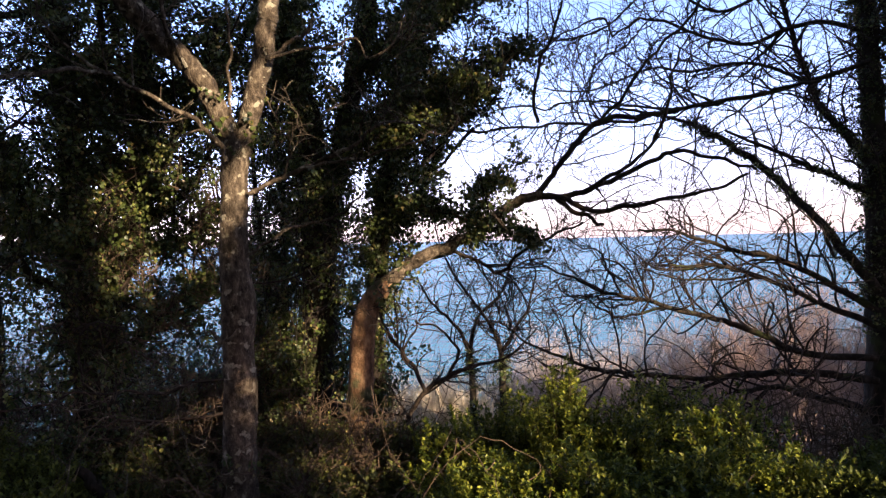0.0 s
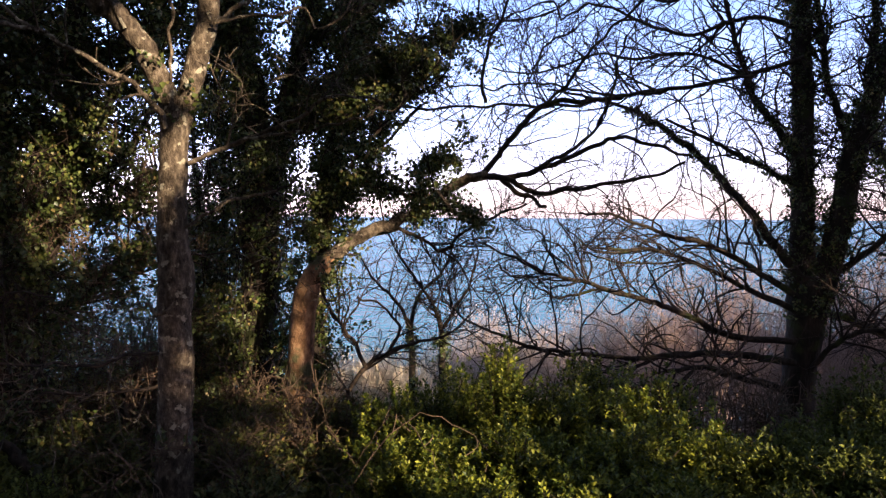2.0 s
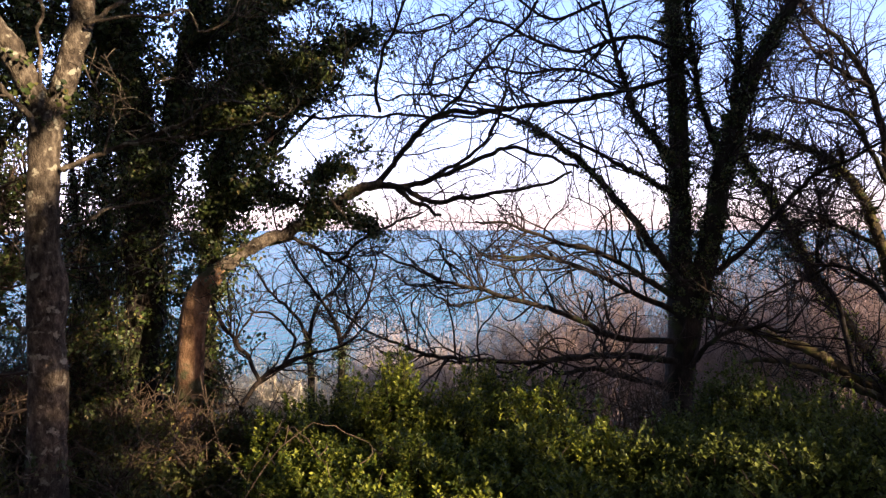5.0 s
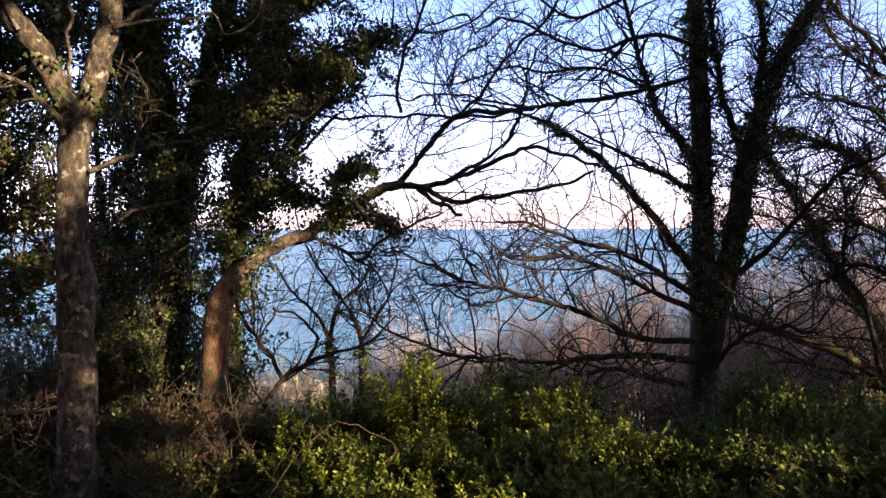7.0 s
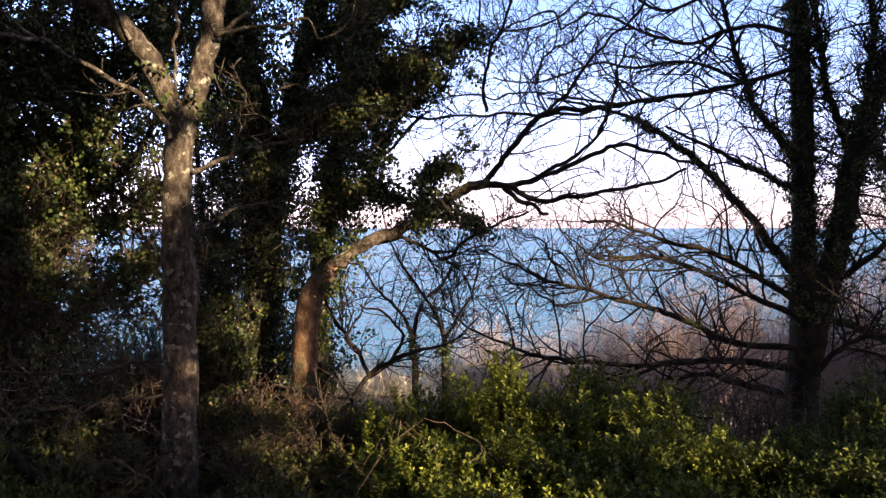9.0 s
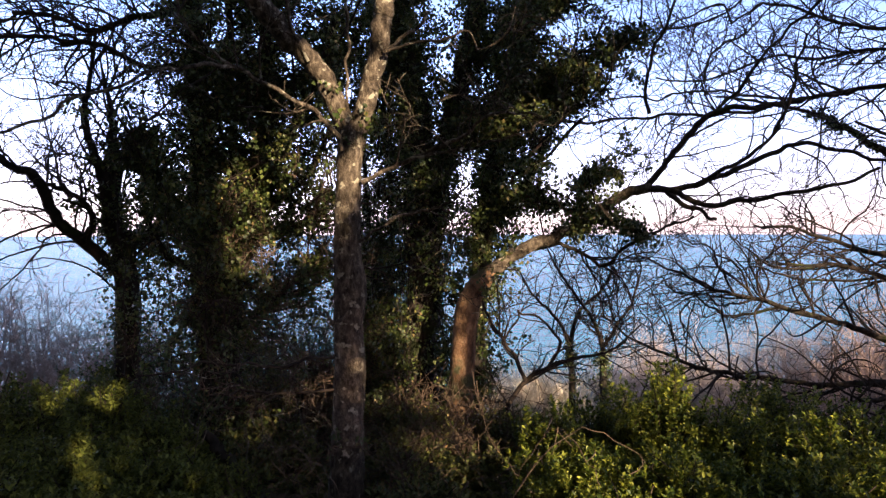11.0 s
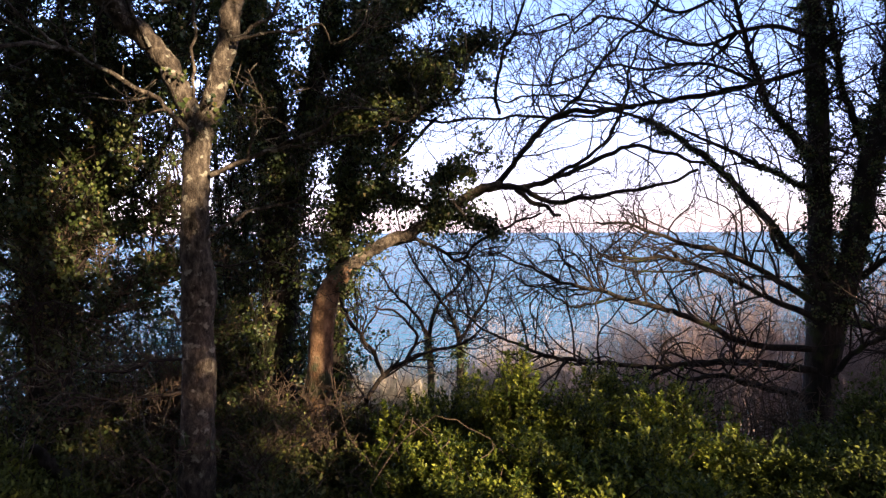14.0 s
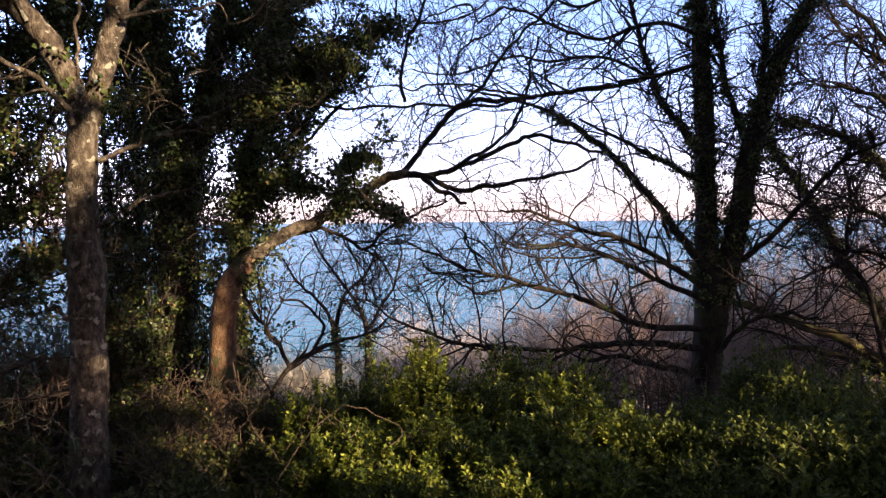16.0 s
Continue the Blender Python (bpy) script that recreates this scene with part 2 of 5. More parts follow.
def limb_of(line):
    """The limb whose centre line this is, or is cut from."""
    return next(ob for own, ob in LIMB_LINES if np.shares_memory(own, line))


def limb(tree, name, material, pts, wander=0.25, sides=10, label=""):
    """One trunk or limb as a tapered, slightly knotty tube. Returns its line."""
    p = spline(pts)
    c, r = p[:, :3].copy(), np.maximum(p[:, 3], 0.004)
    c[1:-1] += rng.normal(size=(len(c) - 2, 3)) * r[1:-1, None] * wander * 0.5
    if name not in ("trunk", "stem"):
        bend = np.stack([np.convolve(rng.normal(size=len(c) + 2), (0.5, 1, 0.5), "valid") for _ in range(3)], -1) * 0.015
        c += bend * np.linspace(0, 1, len(c))[:, None] ** 0.5
    a = rng.uniform(0.94, 1.07, size=(len(c), sides))
    a = (a + np.roll(a, 1, 1) + np.vstack([a[1:], a[-1:]]) + np.vstack([a[:1], a[:-1]])) / 4
    co, q = tubes(c[None], (r[:, None] * a)[None], sides)
    line = np.column_stack([c, r])
    LIMB_LINES.append((line, part(name, co, q, material, tree, label, True)))
    return line


SPRUNG_FROM = []


def sprout(lines, count, length, radius, k=6, spread=0.9, rise=0.15, start=0.1, crook=0.42, along=0.5):
    """Side shoots from N lines of K rows (x, y, z, r): (M, k, 4)."""
    n, kk, _ = lines.shape
    w = np.linalg.norm(np.diff(lines[:, :, :3], axis=1), axis=-1).sum(1)
    pick = rng.choice(n, size=count, p=w / w.sum())
    s = rng.uniform(start, 1, count) * (kk - 1.001)
    i = s.astype(int)
    f = (s - i)[:, None]
    base = lines[pick, i] * (1 - f) + lines[pick, i + 1] * f
    tan = unit(lines[pick, i + 1, :3] - lines[pick, i, :3])
    side = rng.normal(size=(count, 3))
    side = unit(side - (side * tan).sum(1, keepdims=True) * tan)
    d = unit(tan * along + side * spread + np.array([0, 0, rise]))
    ln = rng.uniform(length[0], length[1], count)
    p = np.empty((count, k, 4))
    p[:, 0, :3] = base[:, :3]
    turn = rng.normal(size=(count, 3)) * crook * 0.6
    for j in range(1, k):
        turn = turn * 0.6 + rng.normal(size=(count, 3)) * crook * 0.55
        d = unit(d + turn + np.array([0, 0, rise * 0.25]))
        p[:, j, :3] = p[:, j - 1, :3] + d * (ln / (k - 1))[:, None]
    r0 = np.minimum(np.maximum(base[:, 3] * 0.55, radius * 0.4), radius)
    SPRUNG_FROM[:] = list(pick)
    p[:, :, 3] = np.maximum(r0[:, None] * np.linspace(1, 0.42, k), 0.0042)
    return p


def even(line, k=24):
    s = np.linspace(0, len(line) - 1, k)
    return np.column_stack([np.interp(s, np.arange(len(line)), line[:, c]) for c in range(4)])


def twigs(tree, limbs, material, first, second, third, lengths=((0.7, 1.8), (0.35, 0.9), (0.15, 0.42)), rise=0.15, start=0.12, radii=(0.017, 0.010, 0.0062)):
    """Three orders of bare twigs over the limbs, as one mesh a tree for each order."""
    l0 = np.stack([even(x) for x in limbs])
    l1 = sprout(l0, first, lengths[0], radii[0], 9, rise=rise, start=start, crook=0.36, along=0.75)
    roots = list(SPRUNG_FROM)
    l2 = sprout(l1, int(second * 1.15), lengths[1], radii[1], 7, rise=rise, start=0.15, crook=0.42, along=0.85)
    l3 = sprout(l2, third, lengths[2], radii[2], 4, rise=rise, start=0.1, crook=0.46, along=0.8)
    for one, at in zip(l1, roots):
        part("branch", *tubes(one[None, :, :3], one[None, :, 3], 5), material, limb_of(limbs[at]), smooth=True)
    part("twig_spray", *joined([tubes(l2[..., :3], l2[..., 3], 3), tubes(l3[..., :3], l3[..., 3], 3)]), material, tree, kind="stuff")
    return l1, l2


def ivy(tree, lines, clusters, spread, per=22, size=(0.034, 0.066), sigma=0.085, material=None, name="ivy", start=0.0, end=1.0, hang=0.4, gaps=0.0):
    """Climbing leaves in clusters round lines of (x, y, z, r)."""
    ls = np.stack([even(x, 30) for x in lines])
    if start > 0 or end < 1:
        ls = np.stack([even(x[int(start * (len(x) - 1)):int(math.ceil(end * (len(x) - 1))) + 1], 30) for x in lines])
    if spread > 0.18:
        sh = sprout(ls, max(clusters // 7, 8), (spread * 0.8, spread * 2.6), 0.009, 5, rise=0.05, start=0.0, along=0.2)
        part("ivy_stem", *tubes(sh[..., :3], sh[..., 3], 3), TWIG, tree, kind="stuff")
        src = np.stack([even(x, 30) for x in sh])
        near = sprout(ls, clusters // 3, (spread * 0.2, spread * 1.0), 0.006, 5, start=0.0, along=0.2)
        src = np.concatenate([src, np.stack([even(x, 30) for x in near])])
    else:
        src = ls
    n = len(src)
    w = np.linalg.norm(np.diff(src[:, :, :3], axis=1), axis=-1).sum(1)
    pick = rng.choice(n, size=clusters, p=w / w.sum())
    s = rng.uniform(0, 1, clusters) * 28.99
    i = s.astype(int)
    f = (s - i)[:, None]
    base = src[pick, i] * (1 - f) + src[pick, i + 1] * f
    out = unit(rng.normal(size=(clusters, 3)) * np.array([1, 1, 0.6]))
    c = base[:, :3] + out * (base[:, 3:4] + np.abs(rng.normal(size=(clusters, 1))) * min(spread, 0.09))
    keep = np.array([noise.noise(Vector(v) * 1.1) * 0.6 + noise.noise(Vector(v) * 3.3) * 0.6 for v in c]) > -0.33 + gaps
    c, out = c[keep], out[keep]
    m, per = len(c), int(per * 1.3)
    spray = unit(rng.normal(size=(m, 3)) * np.array([1, 1, 0.55]) + out * 0.7 + np.array([0, 0, -0.25]))
    run = rng.uniform(-0.5, 0.5, (m, per, 1)) * sigma * rng.uniform(1.6, 4.2, (m, 1, 1))
    p = (c[:, None] + spray[:, None] * run + rng.normal(size=(m, per, 3)) * sigma * 0.5).reshape(-1, 3)
    face = np.repeat(unit(out + rng.normal(size=(m, 3)) * 0.5 + np.array([0, 0, 0.35])), per, 0) + rng.normal(size=(m * per, 3)) * 0.42
    along = np.array([0, 0, -hang]) + rng.normal(size=(m * per, 3)) * 0.5 + np.repeat(spray, per, 0) * 0.35
    blade = size[0] + (size[1] - size[0]) * rng.random(m * per) ** 1.4
    part(name, *leaves(p, along, face, blade), material or IVY, tree, kind="stuff")


def vines(tree, lines, count, drop, leafy=2):
    """Thin stems hanging from limbs, with a few leaves along each."""
    ls = np.stack([even(x, 30) for x in lines])
    p0 = ls[rng.integers(0, len(ls), count), rng.integers(0, 30, count)][:, :3] + rng.normal(size=(count, 3)) * np.array([0.25, 0.25, 0.1])
    ln = rng.uniform(drop[0], drop[1], count)
    s = np.linspace(0, 1, 9)
    p = p0[:, None] - np.array([0, 0, 1]) * (s[None] * ln[:, None])[..., None] + np.cumsum(rng.normal(size=(count, 9, 3)) * np.array([0.06, 0.06, 0.01]), 1)
    p[..., 2] = np.maximum(p[..., 2], ground_z(p[..., 0], p[..., 1]))
    part("hanging_vine", *tubes(p, np.full(p.shape[:2], 0.0055), 4), TWIG, tree, kind="stuff")
    c = np.repeat(p.reshape(-1, 3), leafy, 0) + rng.normal(size=(count * 9 * leafy, 3)) * 0.07
    o = rng.normal(size=c.shape)
    part("vine_leaf", *leaves(c, o + np.array([0, 0, -0.8]), o[::-1] + np.array([0, 0, 0.6]), rng.uniform(0.03, 0.06, len(c))), IVY, tree, kind="stuff")



ash = thing('forked_tree', 'grey lichened forked tree trunk among undergrowth', 'tree', -1.94, 6.28)
a_trunk = limb(ash, 'trunk', BARK_GREY, [(-1.95, 6.28, -1.15, 0.186), (-1.92, 6.29, -0.31, 0.158), (-1.90, 6.29, 0.21, 0.153), (-1.91, 6.29, 0.73, 0.148), (-1.89, 6.30, 1.02, 0.163), (-1.92, 6.29, 1.36, 0.139), (-1.92, 6.29, 1.57, 0.134), (-1.91, 6.29, 1.78, 0.129), (-1.90, 6.30, 2.19, 0.124), (-1.88, 6.30, 2.40, 0.129), (-1.86, 6.31, 2.55, 0.105)], wander=0.05)
a_right = limb(ash, 'limb', BARK_GREY, [(-1.85, 6.31, 2.43, 0.096), (-1.76, 6.34, 2.71, 0.101), (-1.70, 6.35, 2.97, 0.096), (-1.63, 6.37, 3.29, 0.096), (-1.58, 6.38, 3.61, 0.096), (-1.55, 6.39, 3.87, 0.096), (-1.51, 6.40, 4.65, 0.081), (-1.37, 6.43, 5.97, 0.062), (-1.12, 6.48, 7.56, 0.034)], wander=0.15)
a_left = limb(ash, 'limb', BARK_GREY, [(-1.89, 6.30, 2.45, 0.096), (-1.99, 6.27, 2.76, 0.101), (-2.12, 6.22, 3.04, 0.096), (-2.28, 6.17, 3.25, 0.096), (-2.47, 6.09, 3.46, 0.101), (-2.65, 5.90, 3.73, 0.104), (-2.94, 5.54, 4.19, 0.078), (-3.20, 5.15, 4.73, 0.053), (-3.40, 5.02, 5.87, 0.027)], wander=0.15)
a_b1 = limb(ash, 'branch', BARK_GREY, [(-1.90, 6.07, 2.34, 0.025), (-1.95, 6.05, 2.51, 0.025), (-2.10, 6.00, 2.66, 0.022), (-2.34, 5.91, 2.83, 0.021), (-2.61, 5.80, 2.99, 0.019), (-2.81, 5.71, 3.06, 0.019), (-3.02, 5.37, 3.00, 0.018), (-3.23, 5.14, 2.91, 0.016), (-3.45, 4.88, 2.73, 0.014), (-3.66, 4.59, 2.53, 0.013), (-3.91, 4.25, 2.29, 0.011), (-4.15, 3.88, 2.19, 0.007)])
a_b2 = limb(ash, 'branch', BARK_GREY, [(-2.76, 5.73, 3.04, 0.017), (-2.99, 5.62, 3.22, 0.014), (-3.13, 5.54, 3.38, 0.011), (-3.21, 5.50, 3.61, 0.011), (-3.27, 5.47, 4.03, 0.008)])
a_b3 = limb(ash, 'branch', BARK_GREY, [(-1.76, 6.23, 2.05, 0.025), (-1.63, 6.27, 2.13, 0.022), (-1.41, 6.32, 2.24, 0.022), (-1.15, 6.37, 2.35, 0.022), (-0.87, 6.22, 2.42, 0.019), (-0.65, 6.15, 2.58, 0.016), (-0.39, 6.07, 2.66, 0.013), (-0.04, 6.08, 2.61, 0.008)])
a_b4 = limb(ash, 'branch', BARK_GREY, [(-1.26, 6.35, 2.30, 0.017), (-0.92, 6.21, 2.34, 0.013), (-0.60, 6.15, 2.37, 0.012), (-0.29, 6.07, 2.45, 0.010), (-0.04, 6.08, 2.55, 0.008)])
a_b5 = limb(ash, 'branch', BARK_GREY, [(-1.79, 6.22, 1.49, 0.017), (-1.65, 6.26, 1.59, 0.014), (-1.42, 6.32, 1.72, 0.014), (-1.17, 6.37, 1.78, 0.014), (-0.93, 6.21, 1.84, 0.011), (-0.73, 6.24, 2.00, 0.008)])
a_b6 = limb(ash, 'broken_stub', BARK_GREY, [(-1.55, 6.29, 3.29, 0.025), (-1.42, 6.32, 3.40, 0.019), (-1.27, 6.35, 3.52, 0.017), (-1.11, 6.38, 3.69, 0.017)])
a_b7 = limb(ash, 'branch', BARK_GREY, [(-1.51, 6.20, 3.28, 0.016), (-1.21, 6.26, 3.38, 0.014), (-0.92, 6.11, 3.35, 0.013), (-0.69, 6.04, 3.36, 0.010), (-0.60, 6.05, 3.20, 0.010), (-0.36, 5.97, 3.35, 0.008), (-0.07, 5.98, 3.39, 0.008)])
a_b8 = limb(ash, 'branch', BARK_GREY, [(-1.90, 6.24, 2.73, 0.014), (-1.89, 6.24, 3.06, 0.014), (-1.90, 6.24, 3.32, 0.014), (-1.90, 6.24, 3.82, 0.014), (-1.91, 6.24, 4.43, 0.011)])
a_b9 = limb(ash, 'branch', TWIG, [(-1.94, 5.94, 0.43, 0.014), (-2.19, 5.85, 0.43, 0.014), (-2.37, 5.78, 0.37, 0.014), (-2.61, 5.68, 0.39, 0.012), (-2.92, 5.53, 0.44, 0.011), (-3.18, 5.38, 0.40, 0.010), (-3.47, 5.21, 0.36, 0.008)])
a_b10 = limb(ash, 'branch', TWIG, [(-1.95, 5.93, 0.14, 0.014), (-2.37, 5.78, 0.14, 0.011), (-2.67, 5.65, 0.17, 0.011), (-2.95, 5.51, 0.16, 0.008)])
a_b11 = limb(ash, 'branch', BARK_GREY, [(-1.83, 6.11, 0.84, 0.022), (-1.93, 6.08, 0.76, 0.019), (-2.00, 6.05, 0.73, 0.016), (-2.06, 6.03, 0.83, 0.014), (-2.12, 6.01, 0.82, 0.008)])
a_b12 = limb(ash, 'branch', BARK_GREY, [(-2.22, 6.08, 3.18, 0.017), (-2.35, 6.03, 3.47, 0.017), (-2.40, 6.01, 3.76, 0.017), (-2.45, 5.99, 4.24, 0.014)])
twigs(ash, [a_b1, a_b2, a_b3, a_b4, a_b5, a_b7, a_b9, a_b10], BARK_GREY, 40, 140, 280, lengths=((0.4, 1.1), (0.2, 0.55), (0.1, 0.3)))
ivy(ash, [a_trunk], 14, 0.06, per=12, end=0.12, sigma=0.06)
ivy(ash, [a_left, a_right], 34, 0.02, per=8, end=0.25, sigma=0.05)

lean = thing('leaning_tree', 'leaning tree with warm smooth bark and long bare branches', 'tree', -1.13, 8.50)
b_trunk = limb(lean, 'trunk', BARK_WARM, [(-1.18, 8.50, -2.18, 0.216), (-1.14, 8.50, -1.33, 0.175), (-1.10, 8.51, -0.69, 0.169), (-1.07, 8.51, -0.26, 0.163), (-1.05, 8.51, 0.16, 0.156), (-1.00, 8.52, 0.59, 0.156), (-0.89, 8.53, 0.87, 0.138), (-0.72, 8.55, 1.05, 0.106), (-0.58, 8.56, 1.15, 0.069)], wander=0.04)
b_0 = limb(lean, 'limb', BARK_GREY, [(-0.88, 8.53, 0.88, 0.108), (-0.64, 8.56, 1.11, 0.098), (-0.28, 8.58, 1.36, 0.082), (0.12, 8.58, 1.53, 0.074), (0.48, 8.57, 1.71, 0.068), (0.83, 8.54, 1.95, 0.066), (1.25, 8.49, 2.12, 0.062)], wander=0.15)
# the outer limbs get the dark bark to stand in for their shade
b_1 = limb(lean, 'limb', BARK_DARK, [(1.15, 8.50, 2.08, 0.041), (1.36, 8.47, 2.32, 0.037), (1.54, 8.44, 2.57, 0.037), (1.78, 8.39, 2.84, 0.037), (2.08, 8.32, 3.04, 0.033), (2.52, 8.20, 3.01, 0.029), (3.12, 7.99, 3.07, 0.025), (3.67, 7.75, 3.17, 0.021), (4.16, 7.49, 3.24, 0.017)])
b_2 = limb(lean, 'limb', BARK_DARK, [(1.22, 8.49, 2.11, 0.041), (1.59, 8.43, 2.10, 0.037), (2.06, 8.33, 2.26, 0.033), (2.51, 8.20, 2.47, 0.029), (2.82, 8.10, 2.55, 0.025), (3.28, 7.92, 2.42, 0.021), (3.60, 7.78, 2.30, 0.017)])
b_3 = limb(lean, 'limb', BARK_DARK, [(1.24, 8.39, 2.09, 0.041), (1.51, 8.34, 2.05, 0.037), (1.77, 8.29, 1.90, 0.033), (2.16, 8.20, 1.92, 0.029), (2.65, 8.05, 2.00, 0.024), (3.12, 7.88, 2.09, 0.020), (3.50, 7.72, 2.23, 0.016)])
b_4 = limb(lean, 'limb', BARK_DARK, [(1.41, 8.36, 2.05, 0.033), (1.64, 8.32, 1.87, 0.029), (1.80, 8.29, 1.81, 0.024), (1.97, 8.25, 1.70, 0.020)])
b_5 = limb(lean, 'limb', BARK_DARK, [(-0.28, 8.68, 1.33, 0.029), (0.11, 8.68, 1.42, 0.025), (0.40, 8.67, 1.34, 0.025), (0.72, 8.65, 1.16, 0.021), (1.04, 8.62, 1.44, 0.021), (1.40, 8.57, 1.62, 0.017), (1.74, 8.50, 1.77, 0.013)])
b_6 = limb(lean, 'limb', BARK_DARK, [(1.74, 8.30, 2.14, 0.024), (2.17, 8.20, 2.38, 0.024), (2.42, 8.12, 2.56, 0.020), (2.61, 8.07, 2.85, 0.020), (2.74, 8.02, 3.27, 0.016), (2.86, 7.98, 3.78, 0.012)])
b_7 = limb(lean, 'limb', BARK_DARK, [(1.22, 8.49, 3.01, 0.025), (1.17, 8.50, 3.28, 0.021), (1.28, 8.48, 3.76, 0.021), (1.47, 8.45, 4.23, 0.017), (1.59, 8.43, 4.77, 0.012)])
b_8 = limb(lean, 'limb', BARK_DARK, [(1.95, 8.35, 2.98, 0.021), (2.28, 8.27, 3.34, 0.021), (2.53, 8.19, 3.72, 0.017), (2.90, 8.07, 4.07, 0.017), (3.20, 7.96, 4.48, 0.012)])
b_9 = limb(lean, 'limb', BARK_WARM, [(0.55, 8.56, 1.71, 0.029), (0.13, 8.58, 1.90, 0.025), (-0.16, 8.58, 1.97, 0.021), (-0.43, 8.57, 2.20, 0.021), (-0.14, 8.58, 2.62, 0.021), (-0.02, 8.58, 2.97, 0.017)])
b_10 = limb(lean, 'limb', BARK_WARM, [(0.48, 8.57, 1.74, 0.025), (0.41, 8.57, 2.04, 0.025), (0.56, 8.56, 2.28, 0.021), (0.81, 8.54, 2.31, 0.017)])
b_11 = limb(lean, 'limb', BARK_DARK, [(0.40, 8.50, 1.62, 0.022), (0.72, 8.46, 1.72, 0.018), (0.98, 8.42, 1.66, 0.014), (1.14, 8.38, 1.52, 0.010)])
twigs(lean, [b_0, b_1, b_2, b_3, b_4, b_5, b_6, b_7, b_8], TWIG, 64, 250, 380, radii=(0.012, 0.008, 0.005), lengths=((0.35, 1.2), (0.25, 0.75), (0.12, 0.35)))
ivy(lean, [b_9, b_10, b_10, b_9[8:]], 400, 0.25, per=13, gaps=0.06)
ivy(lean, [b_11, b_0[20:32]], 120, 0.17, per=13)
ivy(lean, [b_trunk[:20], b_0[:12]], 60, 0.10, per=12, sigma=0.07)

ivyc = thing('ivy_clad_tree', 'tall tree smothered in dark ivy', 'tree', -1.85, 9.40)
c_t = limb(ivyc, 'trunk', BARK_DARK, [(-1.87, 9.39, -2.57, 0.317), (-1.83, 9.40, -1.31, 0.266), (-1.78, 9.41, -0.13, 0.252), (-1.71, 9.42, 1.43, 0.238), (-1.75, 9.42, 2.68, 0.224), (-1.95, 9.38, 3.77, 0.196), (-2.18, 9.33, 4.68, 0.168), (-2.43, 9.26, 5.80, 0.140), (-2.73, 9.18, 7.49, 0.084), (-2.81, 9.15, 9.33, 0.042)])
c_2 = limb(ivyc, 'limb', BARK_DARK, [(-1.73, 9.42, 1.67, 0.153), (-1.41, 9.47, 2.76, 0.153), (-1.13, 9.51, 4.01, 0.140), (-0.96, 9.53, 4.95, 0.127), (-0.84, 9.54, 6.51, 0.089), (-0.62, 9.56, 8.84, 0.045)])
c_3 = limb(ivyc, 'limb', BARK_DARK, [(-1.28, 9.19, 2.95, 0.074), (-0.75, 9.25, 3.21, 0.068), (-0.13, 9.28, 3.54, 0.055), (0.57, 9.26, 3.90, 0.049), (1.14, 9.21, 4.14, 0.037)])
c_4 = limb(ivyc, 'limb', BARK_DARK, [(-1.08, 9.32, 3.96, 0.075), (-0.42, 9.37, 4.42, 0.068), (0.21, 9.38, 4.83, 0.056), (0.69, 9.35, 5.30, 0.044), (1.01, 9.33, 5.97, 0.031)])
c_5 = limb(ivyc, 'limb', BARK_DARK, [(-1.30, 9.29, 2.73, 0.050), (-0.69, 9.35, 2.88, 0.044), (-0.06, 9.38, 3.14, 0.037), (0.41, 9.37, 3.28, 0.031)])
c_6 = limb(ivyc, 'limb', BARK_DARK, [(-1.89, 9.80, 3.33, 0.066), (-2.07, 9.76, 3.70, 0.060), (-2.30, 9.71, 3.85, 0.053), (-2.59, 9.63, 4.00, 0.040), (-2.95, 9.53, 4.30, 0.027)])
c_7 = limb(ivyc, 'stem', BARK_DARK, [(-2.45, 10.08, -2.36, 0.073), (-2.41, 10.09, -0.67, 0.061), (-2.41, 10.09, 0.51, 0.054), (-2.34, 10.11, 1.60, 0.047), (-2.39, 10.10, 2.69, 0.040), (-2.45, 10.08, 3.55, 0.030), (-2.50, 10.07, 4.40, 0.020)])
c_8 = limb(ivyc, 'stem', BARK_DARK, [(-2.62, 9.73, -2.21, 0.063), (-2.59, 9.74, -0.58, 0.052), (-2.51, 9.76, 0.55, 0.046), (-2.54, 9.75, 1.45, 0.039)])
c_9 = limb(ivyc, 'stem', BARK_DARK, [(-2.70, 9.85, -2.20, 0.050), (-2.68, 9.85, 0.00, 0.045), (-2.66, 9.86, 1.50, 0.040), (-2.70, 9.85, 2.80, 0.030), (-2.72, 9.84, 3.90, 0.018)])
ivy(ivyc, [c_9, c_9[8:]], 520, 0.25, per=13, gaps=0.03)
ivy(ivyc, [c_7, c_7[:20], c_8, c_8, c_7], 1350, 0.30, per=13)
ivy(ivyc, [c_t[:40], c_t[10:40], c_2[:20]], 3100, 0.42, per=15, gaps=0.03)
ivy(ivyc, [c_t[36:], c_2[18:]], 700, 0.5, per=15)
vines(ivyc, [c_6, c_6[4:]], 36, (0.8, 4.5), leafy=5)
vines(ivyc, [c_t[18:40], c_2[:22]], 60, (0.6, 3.2))
ivy(ivyc, [c_3, c_4, c_3[:18], c_4], 2000, 0.32, per=15)
ivy(ivyc, [c_5], 190, 0.16, per=13, gaps=0.08)
twigs(ivyc, [c_3, c_4, c_5], TWIG, 34, 150, 300)

